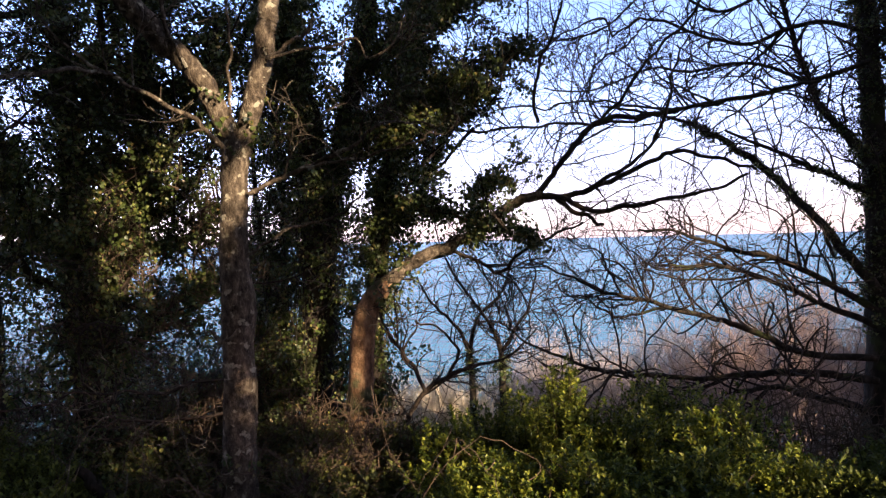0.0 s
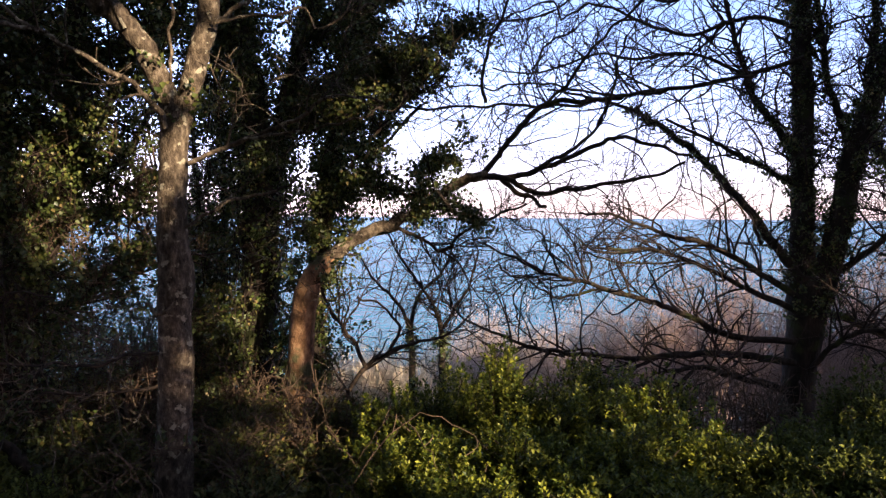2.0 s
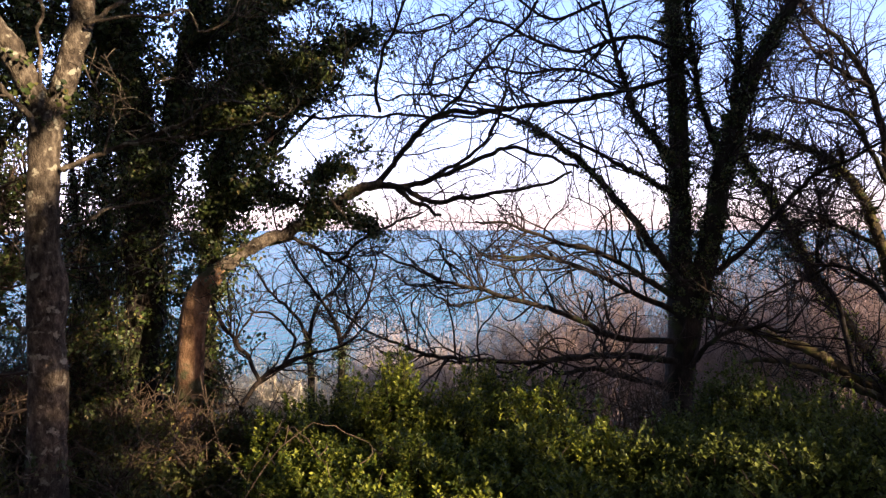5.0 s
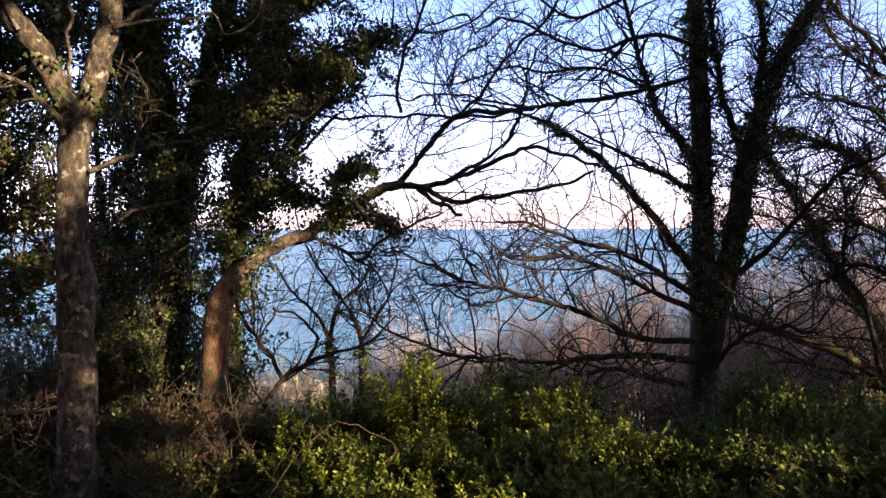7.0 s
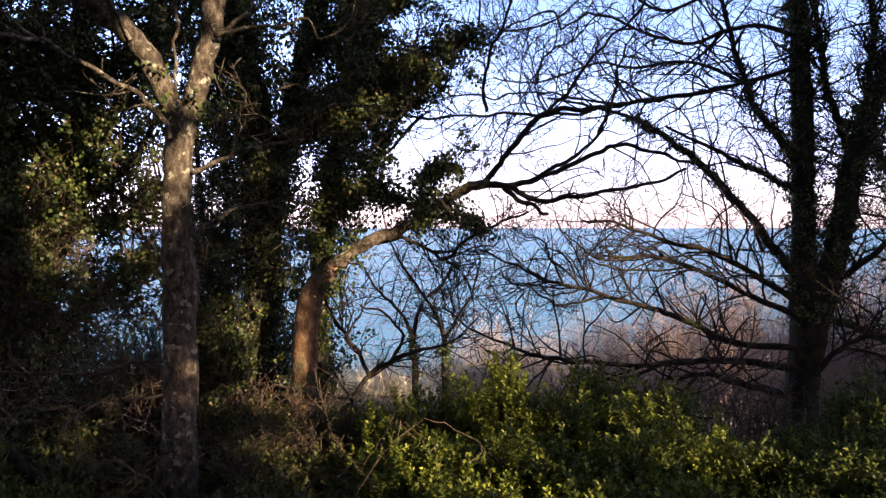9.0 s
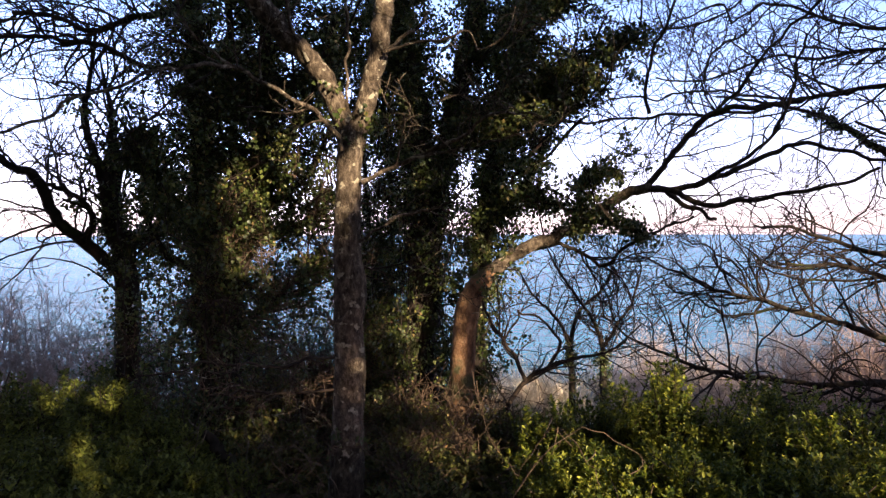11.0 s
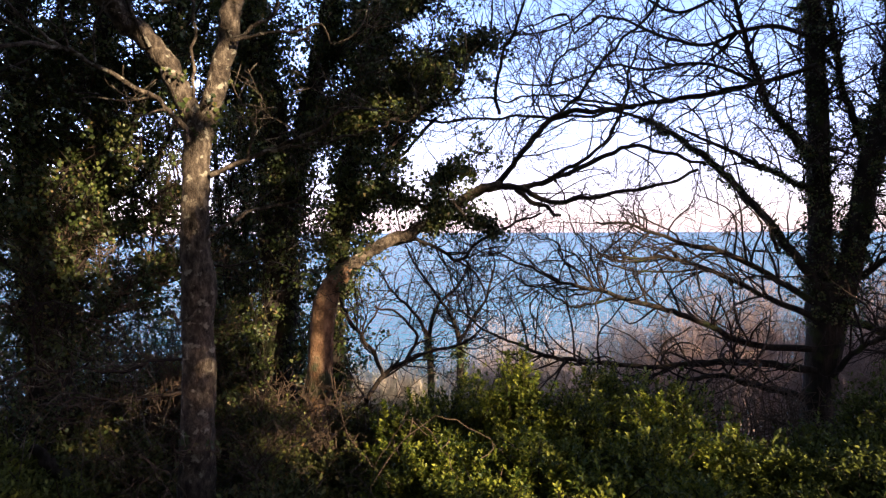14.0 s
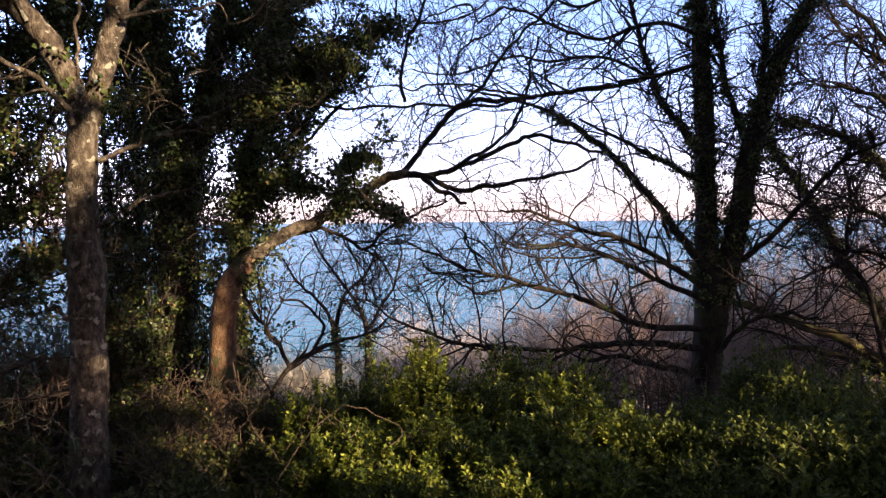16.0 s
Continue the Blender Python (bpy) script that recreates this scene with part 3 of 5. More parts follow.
ivyd = thing('ivy_clad_tree', 'slender upright tree wrapped in ivy', 'tree', -0.99, 9.03)
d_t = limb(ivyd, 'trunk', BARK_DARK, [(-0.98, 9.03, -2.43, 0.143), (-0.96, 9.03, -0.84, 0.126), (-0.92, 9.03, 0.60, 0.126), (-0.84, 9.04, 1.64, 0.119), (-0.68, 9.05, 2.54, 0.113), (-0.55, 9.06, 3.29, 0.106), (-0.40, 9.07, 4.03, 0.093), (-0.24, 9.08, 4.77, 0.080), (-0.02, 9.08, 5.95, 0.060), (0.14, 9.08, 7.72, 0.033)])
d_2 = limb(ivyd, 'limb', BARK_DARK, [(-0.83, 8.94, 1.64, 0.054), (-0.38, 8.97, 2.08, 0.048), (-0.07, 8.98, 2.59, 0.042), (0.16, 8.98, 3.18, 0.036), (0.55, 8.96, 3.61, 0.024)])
ivy(ivyd, [d_t[:42]], 1700, 0.27, per=14)
ivy(ivyd, [d_t[40:]], 250, 0.3, per=14)
vines(ivyd, [d_t[18:42]], 24, (0.6, 2.2))
ivy(ivyd, [d_2], 170, 0.2, per=14, gaps=0.06)

ivye = thing('ivy_clad_tree', 'twin-stemmed tree covered in dense ivy', 'tree', -4.03, 8.01)
e_t = limb(ivye, 'trunk', BARK_DARK, [(-4.02, 8.01, -2.41, 0.301), (-4.05, 8.00, -1.24, 0.265), (-4.08, 7.98, -0.52, 0.252), (-4.14, 7.95, 0.20, 0.225), (-4.22, 7.91, 1.05, 0.186), (-4.24, 7.90, 1.97, 0.159), (-4.27, 7.88, 3.01, 0.133), (-4.34, 7.85, 4.04, 0.106), (-4.41, 7.80, 5.40, 0.066), (-4.45, 7.78, 7.07, 0.033)])
e_2 = limb(ivye, 'limb', BARK_DARK, [(-4.12, 7.96, 0.20, 0.121), (-3.86, 8.09, 1.19, 0.121), (-3.63, 8.19, 2.34, 0.108), (-3.56, 8.22, 3.42, 0.096), (-3.53, 8.24, 4.49, 0.084), (-3.46, 8.27, 5.91, 0.048)])
e_3 = limb(ivye, 'limb', BARK_DARK, [(-4.09, 7.75, 1.48, 0.053), (-4.45, 7.55, 1.89, 0.047), (-4.71, 7.40, 2.28, 0.041), (-4.86, 7.30, 2.80, 0.029)])
e_4 = limb(ivye, 'limb', BARK_DARK, [(-3.65, 7.96, 1.48, 0.047), (-3.21, 8.15, 1.62, 0.041), (-2.88, 8.27, 1.84, 0.035), (-2.68, 8.34, 2.06, 0.024)])
e_5 = limb(ivye, 'limb', BARK_DARK, [(-3.58, 7.99, 2.32, 0.047), (-3.20, 8.15, 2.83, 0.041), (-2.88, 8.27, 3.55, 0.035), (-2.67, 8.34, 4.35, 0.024)])
e_7 = limb(ivye, 'limb', BARK_DARK, [(-4.06, 7.88, 0.78, 0.060), (-3.90, 7.96, 1.62, 0.060), (-3.88, 7.97, 2.67, 0.054), (-3.91, 7.95, 3.71, 0.048), (-3.93, 7.95, 4.68, 0.036)])
e_8 = limb(ivye, 'limb', BARK_DARK, [(-4.17, 7.82, 1.06, 0.054), (-4.51, 7.64, 1.27, 0.048), (-4.74, 7.49, 1.62, 0.042), (-4.82, 7.45, 2.08, 0.030)])
e_6 = limb(ivye, 'limb', BARK_DARK, [(-4.02, 7.79, 0.23, 0.047), (-3.53, 8.02, 0.63, 0.041), (-3.08, 8.20, 1.05, 0.035), (-2.75, 8.31, 1.26, 0.024)])
e_9 = limb(ivye, 'limb', BARK_DARK, [(-3.66, 8.18, 1.85, 0.050), (-3.22, 8.30, 2.15, 0.042), (-2.92, 8.36, 2.55, 0.034), (-2.72, 8.42, 3.05, 0.022)])
e_10 = limb(ivye, 'limb', BARK_DARK, [(-3.56, 8.22, 3.35, 0.050), (-3.05, 8.40, 3.55, 0.042), (-2.62, 8.52, 3.90, 0.034), (-2.32, 8.60, 4.40, 0.022)])
ivy(ivye, [e_9, e_10, e_10], 430, 0.28, per=13, gaps=0.08)
ivy(ivye, [e_t[4:43], e_2[:26]], 2800, 0.56, per=14, gaps=0.11)
ivy(ivye, [e_7, e_7[6:], e_8], 400, 0.36, per=13, gaps=0.05)
ivy(ivye, [e_t[40:], e_2[24:], e_7[14:]], 1100, 0.6, per=14, gaps=0.05)
vines(ivye, [e_t[18:42], e_2[:24], e_3, e_4, e_5, e_6], 30, (0.5, 2.8))
ivy(ivye, [e_3, e_3, e_4, e_5, e_6], 1300, 0.36, per=14, gaps=0.09)
twigs(ivye, [e_6, e_4, e_t[16:30], e_7[:16]], CANE_BARK, 70, 420, 800, lengths=((0.4, 1.0), (0.25, 0.6), (0.1, 0.3)))
twigs(ivye, [e_t, e_2, e_3, e_4, e_5, e_6], TWIG, 90, 420, 900)

ivyf = thing('ivy_clad_tree', 'old tree with a broken ivy-clad top and crooked limbs', 'tree', -5.59, 8.26)
f_t = limb(ivyf, 'trunk', BARK_DARK, [(-5.59, 8.25, -2.62, 0.199), (-5.58, 8.26, -1.02, 0.169), (-5.54, 8.29, 0.11, 0.162), (-5.58, 8.27, 1.09, 0.147), (-5.68, 8.20, 1.76, 0.133), (-5.74, 8.15, 2.21, 0.110), (-5.85, 8.08, 2.57, 0.059), (-5.94, 8.01, 3.07, 0.044), (-5.89, 8.05, 3.58, 0.029), (-5.82, 8.09, 4.24, 0.022)])
f_2 = limb(ivyf, 'limb', BARK_DARK, [(-5.59, 8.26, 1.02, 0.092), (-5.96, 8.00, 1.46, 0.078), (-6.19, 7.82, 1.72, 0.071), (-6.29, 7.74, 2.04, 0.071), (-6.41, 7.65, 2.31, 0.064), (-6.69, 7.41, 2.50, 0.043), (-6.96, 7.15, 2.94, 0.028)])
f_3 = limb(ivyf, 'limb', BARK_DARK, [(-5.96, 8.00, 1.46, 0.057), (-5.89, 8.05, 1.76, 0.043), (-6.00, 7.97, 2.01, 0.036), (-6.20, 7.82, 2.19, 0.028), (-6.43, 7.63, 2.17, 0.021)])
f_4 = limb(ivyf, 'limb', BARK_DARK, [(-5.68, 8.20, 1.76, 0.085), (-5.66, 8.21, 2.36, 0.078), (-5.68, 8.20, 2.95, 0.064), (-5.73, 8.16, 3.38, 0.030), (-5.76, 8.14, 3.80, 0.010)])
f_5 = limb(ivyf, 'limb', BARK_DARK, [(-5.64, 8.46, 1.47, 0.065), (-5.28, 8.69, 1.62, 0.058), (-4.90, 8.91, 2.02, 0.044)])
f_6 = limb(ivye, 'limb', BARK_DARK, [(-4.54, 8.42, 3.92, 0.041), (-5.07, 8.12, 3.72, 0.034), (-5.54, 7.80, 3.93, 0.034), (-5.88, 7.55, 3.94, 0.027), (-6.20, 7.30, 3.95, 0.027), (-6.60, 6.94, 3.79, 0.020)])
f_7 = limb(ivye, 'limb', BARK_DARK, [(-4.47, 8.45, 4.45, 0.041), (-5.17, 8.05, 4.38, 0.041), (-5.59, 7.77, 4.10, 0.034), (-5.93, 7.52, 4.20, 0.027), (-6.28, 7.23, 4.19, 0.027)])
ivy(ivyf, [f_t[12:32], f_4[:14], f_5, f_5, f_t[:20]], 680, 0.22, per=14, gaps=0.05)
twigs(ivyf, [f_t, f_2, f_3, f_4], TWIG, 70, 330, 800)
twigs(ivye, [f_6, f_7], TWIG, 40, 190, 450)

oak = thing('bare_oak_tree', 'large leafless oak with ivy on its two stems', 'tree', 6.50, 10.12)
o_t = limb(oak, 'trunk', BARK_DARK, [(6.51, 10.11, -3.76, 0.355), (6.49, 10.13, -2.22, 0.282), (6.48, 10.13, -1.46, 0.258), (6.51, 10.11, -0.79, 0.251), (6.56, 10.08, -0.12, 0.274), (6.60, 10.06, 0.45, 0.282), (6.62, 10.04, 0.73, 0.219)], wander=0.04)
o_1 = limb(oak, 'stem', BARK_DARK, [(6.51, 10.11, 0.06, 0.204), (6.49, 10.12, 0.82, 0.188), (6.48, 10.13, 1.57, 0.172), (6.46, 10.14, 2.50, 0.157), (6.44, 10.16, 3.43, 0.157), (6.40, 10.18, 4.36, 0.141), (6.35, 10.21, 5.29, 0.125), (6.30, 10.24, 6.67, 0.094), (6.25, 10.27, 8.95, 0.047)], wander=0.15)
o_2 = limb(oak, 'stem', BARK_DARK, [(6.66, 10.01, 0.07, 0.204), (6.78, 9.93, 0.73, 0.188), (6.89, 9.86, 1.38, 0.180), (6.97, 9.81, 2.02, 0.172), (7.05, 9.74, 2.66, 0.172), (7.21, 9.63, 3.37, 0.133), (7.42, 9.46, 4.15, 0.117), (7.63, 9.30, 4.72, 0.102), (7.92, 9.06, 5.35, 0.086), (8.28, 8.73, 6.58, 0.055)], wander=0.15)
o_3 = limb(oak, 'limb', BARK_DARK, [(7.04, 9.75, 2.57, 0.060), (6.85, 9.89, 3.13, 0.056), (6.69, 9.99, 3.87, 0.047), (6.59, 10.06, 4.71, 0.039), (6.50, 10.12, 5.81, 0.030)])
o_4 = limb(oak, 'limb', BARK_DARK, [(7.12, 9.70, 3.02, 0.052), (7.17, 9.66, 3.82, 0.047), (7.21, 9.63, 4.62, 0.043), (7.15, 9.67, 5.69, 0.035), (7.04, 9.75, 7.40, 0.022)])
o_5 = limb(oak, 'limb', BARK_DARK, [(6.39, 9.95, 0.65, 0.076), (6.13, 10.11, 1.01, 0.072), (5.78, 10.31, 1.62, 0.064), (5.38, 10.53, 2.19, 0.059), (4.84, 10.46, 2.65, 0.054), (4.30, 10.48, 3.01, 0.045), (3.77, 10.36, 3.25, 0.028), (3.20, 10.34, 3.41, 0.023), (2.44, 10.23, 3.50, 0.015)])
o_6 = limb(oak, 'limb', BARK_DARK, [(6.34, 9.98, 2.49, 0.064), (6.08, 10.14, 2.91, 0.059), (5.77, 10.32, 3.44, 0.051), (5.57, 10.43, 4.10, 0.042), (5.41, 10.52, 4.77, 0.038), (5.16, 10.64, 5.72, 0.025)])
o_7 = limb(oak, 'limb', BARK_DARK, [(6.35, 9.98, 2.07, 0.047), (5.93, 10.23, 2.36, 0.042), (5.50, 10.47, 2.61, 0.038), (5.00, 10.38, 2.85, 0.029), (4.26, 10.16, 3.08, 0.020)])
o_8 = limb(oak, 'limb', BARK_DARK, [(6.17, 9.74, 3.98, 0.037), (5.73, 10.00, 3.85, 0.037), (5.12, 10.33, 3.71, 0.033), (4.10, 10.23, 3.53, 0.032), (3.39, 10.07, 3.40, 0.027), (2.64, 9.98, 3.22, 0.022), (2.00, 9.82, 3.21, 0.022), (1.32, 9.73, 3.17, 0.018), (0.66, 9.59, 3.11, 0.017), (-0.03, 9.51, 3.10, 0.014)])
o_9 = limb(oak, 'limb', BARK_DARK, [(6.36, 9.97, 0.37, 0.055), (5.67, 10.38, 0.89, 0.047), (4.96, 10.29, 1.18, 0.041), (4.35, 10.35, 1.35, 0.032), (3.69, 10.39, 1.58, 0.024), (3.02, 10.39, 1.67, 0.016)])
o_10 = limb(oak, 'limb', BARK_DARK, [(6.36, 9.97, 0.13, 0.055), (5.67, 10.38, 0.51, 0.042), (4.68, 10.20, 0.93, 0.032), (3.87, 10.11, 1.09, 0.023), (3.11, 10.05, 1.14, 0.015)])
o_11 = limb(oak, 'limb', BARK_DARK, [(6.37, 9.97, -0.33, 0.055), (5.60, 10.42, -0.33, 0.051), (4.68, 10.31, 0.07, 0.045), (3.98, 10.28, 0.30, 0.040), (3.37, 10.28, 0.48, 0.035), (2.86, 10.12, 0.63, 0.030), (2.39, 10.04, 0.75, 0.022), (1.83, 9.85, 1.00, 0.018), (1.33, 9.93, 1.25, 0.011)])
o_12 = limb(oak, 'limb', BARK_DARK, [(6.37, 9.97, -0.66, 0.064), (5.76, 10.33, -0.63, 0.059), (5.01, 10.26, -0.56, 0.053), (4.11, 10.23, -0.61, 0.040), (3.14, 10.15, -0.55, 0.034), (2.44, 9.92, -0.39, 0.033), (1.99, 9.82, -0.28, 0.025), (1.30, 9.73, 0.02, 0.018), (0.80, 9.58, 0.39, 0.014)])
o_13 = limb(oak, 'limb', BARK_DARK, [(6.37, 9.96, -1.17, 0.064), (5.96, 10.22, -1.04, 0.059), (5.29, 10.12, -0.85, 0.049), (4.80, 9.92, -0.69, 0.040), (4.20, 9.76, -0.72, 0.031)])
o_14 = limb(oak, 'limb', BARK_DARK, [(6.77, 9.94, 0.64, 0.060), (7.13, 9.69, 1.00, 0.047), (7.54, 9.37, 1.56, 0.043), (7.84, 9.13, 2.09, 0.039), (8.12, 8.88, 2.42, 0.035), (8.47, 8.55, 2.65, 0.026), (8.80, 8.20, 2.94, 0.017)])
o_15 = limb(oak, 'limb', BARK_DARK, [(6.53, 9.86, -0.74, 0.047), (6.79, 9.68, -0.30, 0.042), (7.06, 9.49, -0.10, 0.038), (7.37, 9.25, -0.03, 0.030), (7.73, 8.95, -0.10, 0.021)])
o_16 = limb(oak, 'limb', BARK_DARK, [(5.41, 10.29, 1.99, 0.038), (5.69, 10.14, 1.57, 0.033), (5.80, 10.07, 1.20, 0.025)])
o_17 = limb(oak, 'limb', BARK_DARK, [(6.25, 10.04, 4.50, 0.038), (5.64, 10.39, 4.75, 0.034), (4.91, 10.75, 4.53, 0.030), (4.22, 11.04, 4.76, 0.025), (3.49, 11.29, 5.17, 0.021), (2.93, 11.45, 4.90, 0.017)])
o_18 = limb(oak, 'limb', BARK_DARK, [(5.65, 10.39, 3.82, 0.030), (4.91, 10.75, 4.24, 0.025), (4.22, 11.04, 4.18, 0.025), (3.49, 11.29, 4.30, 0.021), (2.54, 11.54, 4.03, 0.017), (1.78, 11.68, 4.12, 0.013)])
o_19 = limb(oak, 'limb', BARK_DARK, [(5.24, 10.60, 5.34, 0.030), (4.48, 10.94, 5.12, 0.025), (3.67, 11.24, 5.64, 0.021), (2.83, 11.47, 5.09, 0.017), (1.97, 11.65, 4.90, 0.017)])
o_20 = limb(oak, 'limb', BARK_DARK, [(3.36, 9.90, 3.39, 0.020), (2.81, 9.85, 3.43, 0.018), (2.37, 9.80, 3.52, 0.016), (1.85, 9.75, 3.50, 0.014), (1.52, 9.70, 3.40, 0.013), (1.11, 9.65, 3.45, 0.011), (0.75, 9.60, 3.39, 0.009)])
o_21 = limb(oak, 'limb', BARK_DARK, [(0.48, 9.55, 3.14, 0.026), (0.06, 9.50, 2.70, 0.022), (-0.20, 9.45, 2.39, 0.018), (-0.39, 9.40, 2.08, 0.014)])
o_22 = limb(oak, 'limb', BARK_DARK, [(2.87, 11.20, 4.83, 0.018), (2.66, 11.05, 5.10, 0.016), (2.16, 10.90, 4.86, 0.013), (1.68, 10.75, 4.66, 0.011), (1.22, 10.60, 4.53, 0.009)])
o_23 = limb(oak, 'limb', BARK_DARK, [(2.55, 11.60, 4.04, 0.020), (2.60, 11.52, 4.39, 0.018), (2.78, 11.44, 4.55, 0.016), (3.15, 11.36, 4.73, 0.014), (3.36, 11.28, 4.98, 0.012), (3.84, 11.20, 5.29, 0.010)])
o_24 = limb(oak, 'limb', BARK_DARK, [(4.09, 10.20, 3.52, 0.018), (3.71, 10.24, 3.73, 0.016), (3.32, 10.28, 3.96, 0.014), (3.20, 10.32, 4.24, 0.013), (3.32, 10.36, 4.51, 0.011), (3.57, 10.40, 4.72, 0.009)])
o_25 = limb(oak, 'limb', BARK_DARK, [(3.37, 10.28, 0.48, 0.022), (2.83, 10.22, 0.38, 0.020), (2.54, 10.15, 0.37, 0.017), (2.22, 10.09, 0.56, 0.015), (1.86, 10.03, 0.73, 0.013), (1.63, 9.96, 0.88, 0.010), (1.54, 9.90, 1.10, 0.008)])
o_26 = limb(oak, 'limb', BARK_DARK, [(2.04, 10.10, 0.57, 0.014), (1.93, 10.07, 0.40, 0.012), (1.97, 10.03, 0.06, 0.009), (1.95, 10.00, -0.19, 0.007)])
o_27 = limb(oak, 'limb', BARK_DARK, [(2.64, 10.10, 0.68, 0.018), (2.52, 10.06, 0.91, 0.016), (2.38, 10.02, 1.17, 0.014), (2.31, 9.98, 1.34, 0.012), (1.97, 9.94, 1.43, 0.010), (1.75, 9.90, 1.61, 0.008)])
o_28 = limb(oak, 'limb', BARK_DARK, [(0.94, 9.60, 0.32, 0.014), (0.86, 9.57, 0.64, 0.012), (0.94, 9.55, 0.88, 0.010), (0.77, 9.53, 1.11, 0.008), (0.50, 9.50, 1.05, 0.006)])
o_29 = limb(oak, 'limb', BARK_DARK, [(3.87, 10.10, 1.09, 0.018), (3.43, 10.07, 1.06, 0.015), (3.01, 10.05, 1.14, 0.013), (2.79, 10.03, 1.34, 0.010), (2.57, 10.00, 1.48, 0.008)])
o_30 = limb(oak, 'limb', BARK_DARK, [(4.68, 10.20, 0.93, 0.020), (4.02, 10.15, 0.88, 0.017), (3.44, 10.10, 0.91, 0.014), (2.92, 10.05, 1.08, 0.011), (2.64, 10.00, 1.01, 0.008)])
twigs(oak, [o_20, o_22, o_23, o_24, o_25, o_27, o_29, o_30], TWIG, 60, 220, 300, lengths=((0.25, 0.9), (0.2, 0.55), (0.1, 0.3)), radii=(0.014, 0.010, 0.007), start=0.2)
twigs(oak, [o_5, o_6, o_7, o_8, o_17, o_18, o_19, o_8, o_17, o_18, o_19, o_1, o_2, o_3, o_4], TWIG, 240, 1050, 1650, radii=(0.018, 0.012, 0.0075))
twigs(oak, [o_9, o_10, o_11, o_12, o_13, o_14, o_15, o_9, o_10, o_11, o_12, o_13, o_15], TWIG, 185, 760, 1100, radii=(0.020, 0.013, 0.008))
twigs(oak, [o_1, o_2, o_3, o_4, o_6, o_14, o_2], TWIG, 210, 1200, 1900, lengths=((0.25, 0.9), (0.2, 0.55), (0.1, 0.3)), radii=(0.017, 0.011, 0.007))
ivy(oak, [o_1[:40], o_2[:44], o_2[:44], o_1[:40], o_3, o_4[:20]], 1600, 0.12, per=11, sigma=0.06, size=(0.028, 0.058))
ivy(oak, [o_5[6:], o_6, o_7[:14]], 430, 0.05, per=9, end=0.72, sigma=0.05, size=(0.026, 0.052))
ivy(oak, [o_1[30:42]], 60, 0.2, per=14, material=BRAMBLE)

moss = thing('leaning_tree', 'leaning mossy tree with ivy on a slanting stem', 'tree', 10.08, 9.03)
m_t = limb(moss, 'trunk', BARK_MOSSY, [(10.11, 8.99, -3.59, 0.240), (10.04, 9.07, -2.12, 0.212), (9.99, 9.12, -1.11, 0.202), (9.94, 9.18, 0.08, 0.106), (9.74, 9.39, 1.37, 0.094), (9.48, 9.65, 2.27, 0.081), (9.12, 9.99, 2.79, 0.063), (8.67, 10.39, 3.09, 0.044), (8.36, 10.64, 3.22, 0.028)])
m_1 = limb(moss, 'limb', BARK_MOSSY, [(10.01, 9.11, -1.57, 0.126), (9.74, 9.39, -1.16, 0.118), (9.52, 9.61, -0.97, 0.105), (9.16, 9.96, -0.70, 0.093), (8.71, 10.35, -0.48, 0.084), (8.29, 10.69, -0.32, 0.080), (7.84, 11.03, -0.12, 0.072), (7.48, 11.27, 0.09, 0.051)])
m_2 = limb(moss, 'limb', BARK_MOSSY, [(10.20, 9.34, -1.46, 0.089), (9.90, 9.66, -0.75, 0.089), (9.41, 10.13, 0.37, 0.089), (9.05, 10.46, 1.26, 0.089), (8.70, 10.75, 2.12, 0.076), (8.40, 10.98, 2.70, 0.062), (8.21, 11.13, 3.33, 0.036)])
m_3 = limb(moss, 'limb', BARK_MOSSY, [(9.81, 9.03, -1.45, 0.077), (9.55, 9.30, -1.23, 0.069), (9.03, 9.80, -0.94, 0.060), (8.52, 10.25, -0.81, 0.051), (8.10, 10.58, -0.86, 0.034)])
m_4 = limb(moss, 'limb', BARK_DARK, [(9.93, 9.19, 0.82, 0.074), (9.83, 9.30, 2.48, 0.062), (9.63, 9.51, 3.88, 0.053), (9.34, 9.79, 4.68, 0.043), (8.97, 10.13, 5.23, 0.031), (8.70, 10.36, 6.06, 0.021)])
m_5 = limb(moss, 'limb', BARK_DARK, [(9.31, 9.40, -0.86, 0.043), (9.13, 9.58, 0.24, 0.043), (8.88, 9.81, 0.89, 0.034), (8.93, 9.76, 1.75, 0.025), (8.80, 9.88, 2.51, 0.021)])
m_7 = limb(moss, 'limb', BARK_DARK, [(9.66, 9.18, 2.29, 0.043), (9.33, 9.52, 3.32, 0.036), (8.92, 9.91, 3.66, 0.030), (8.53, 10.24, 3.80, 0.021), (8.26, 10.46, 4.22, 0.015)])
m_8 = limb(moss, 'limb', BARK_DARK, [(9.49, 9.36, 3.85, 0.036), (9.09, 9.75, 4.29, 0.030), (8.78, 10.03, 4.81, 0.025), (8.58, 10.20, 5.61, 0.018)])
m_9 = limb(moss, 'limb', BARK_DARK, [(9.57, 8.84, 0.14, 0.050), (9.31, 9.12, 0.66, 0.043), (8.92, 9.49, 0.91, 0.032), (8.50, 9.87, 0.61, 0.025), (8.18, 10.14, 0.40, 0.018)])
m_6 = limb(moss, 'limb', BARK_DARK, [(9.50, 9.21, 1.28, 0.044), (9.11, 9.59, 1.56, 0.037), (8.75, 9.92, 1.66, 0.029), (8.43, 10.19, 1.37, 0.022), (8.09, 10.46, 0.87, 0.014)])
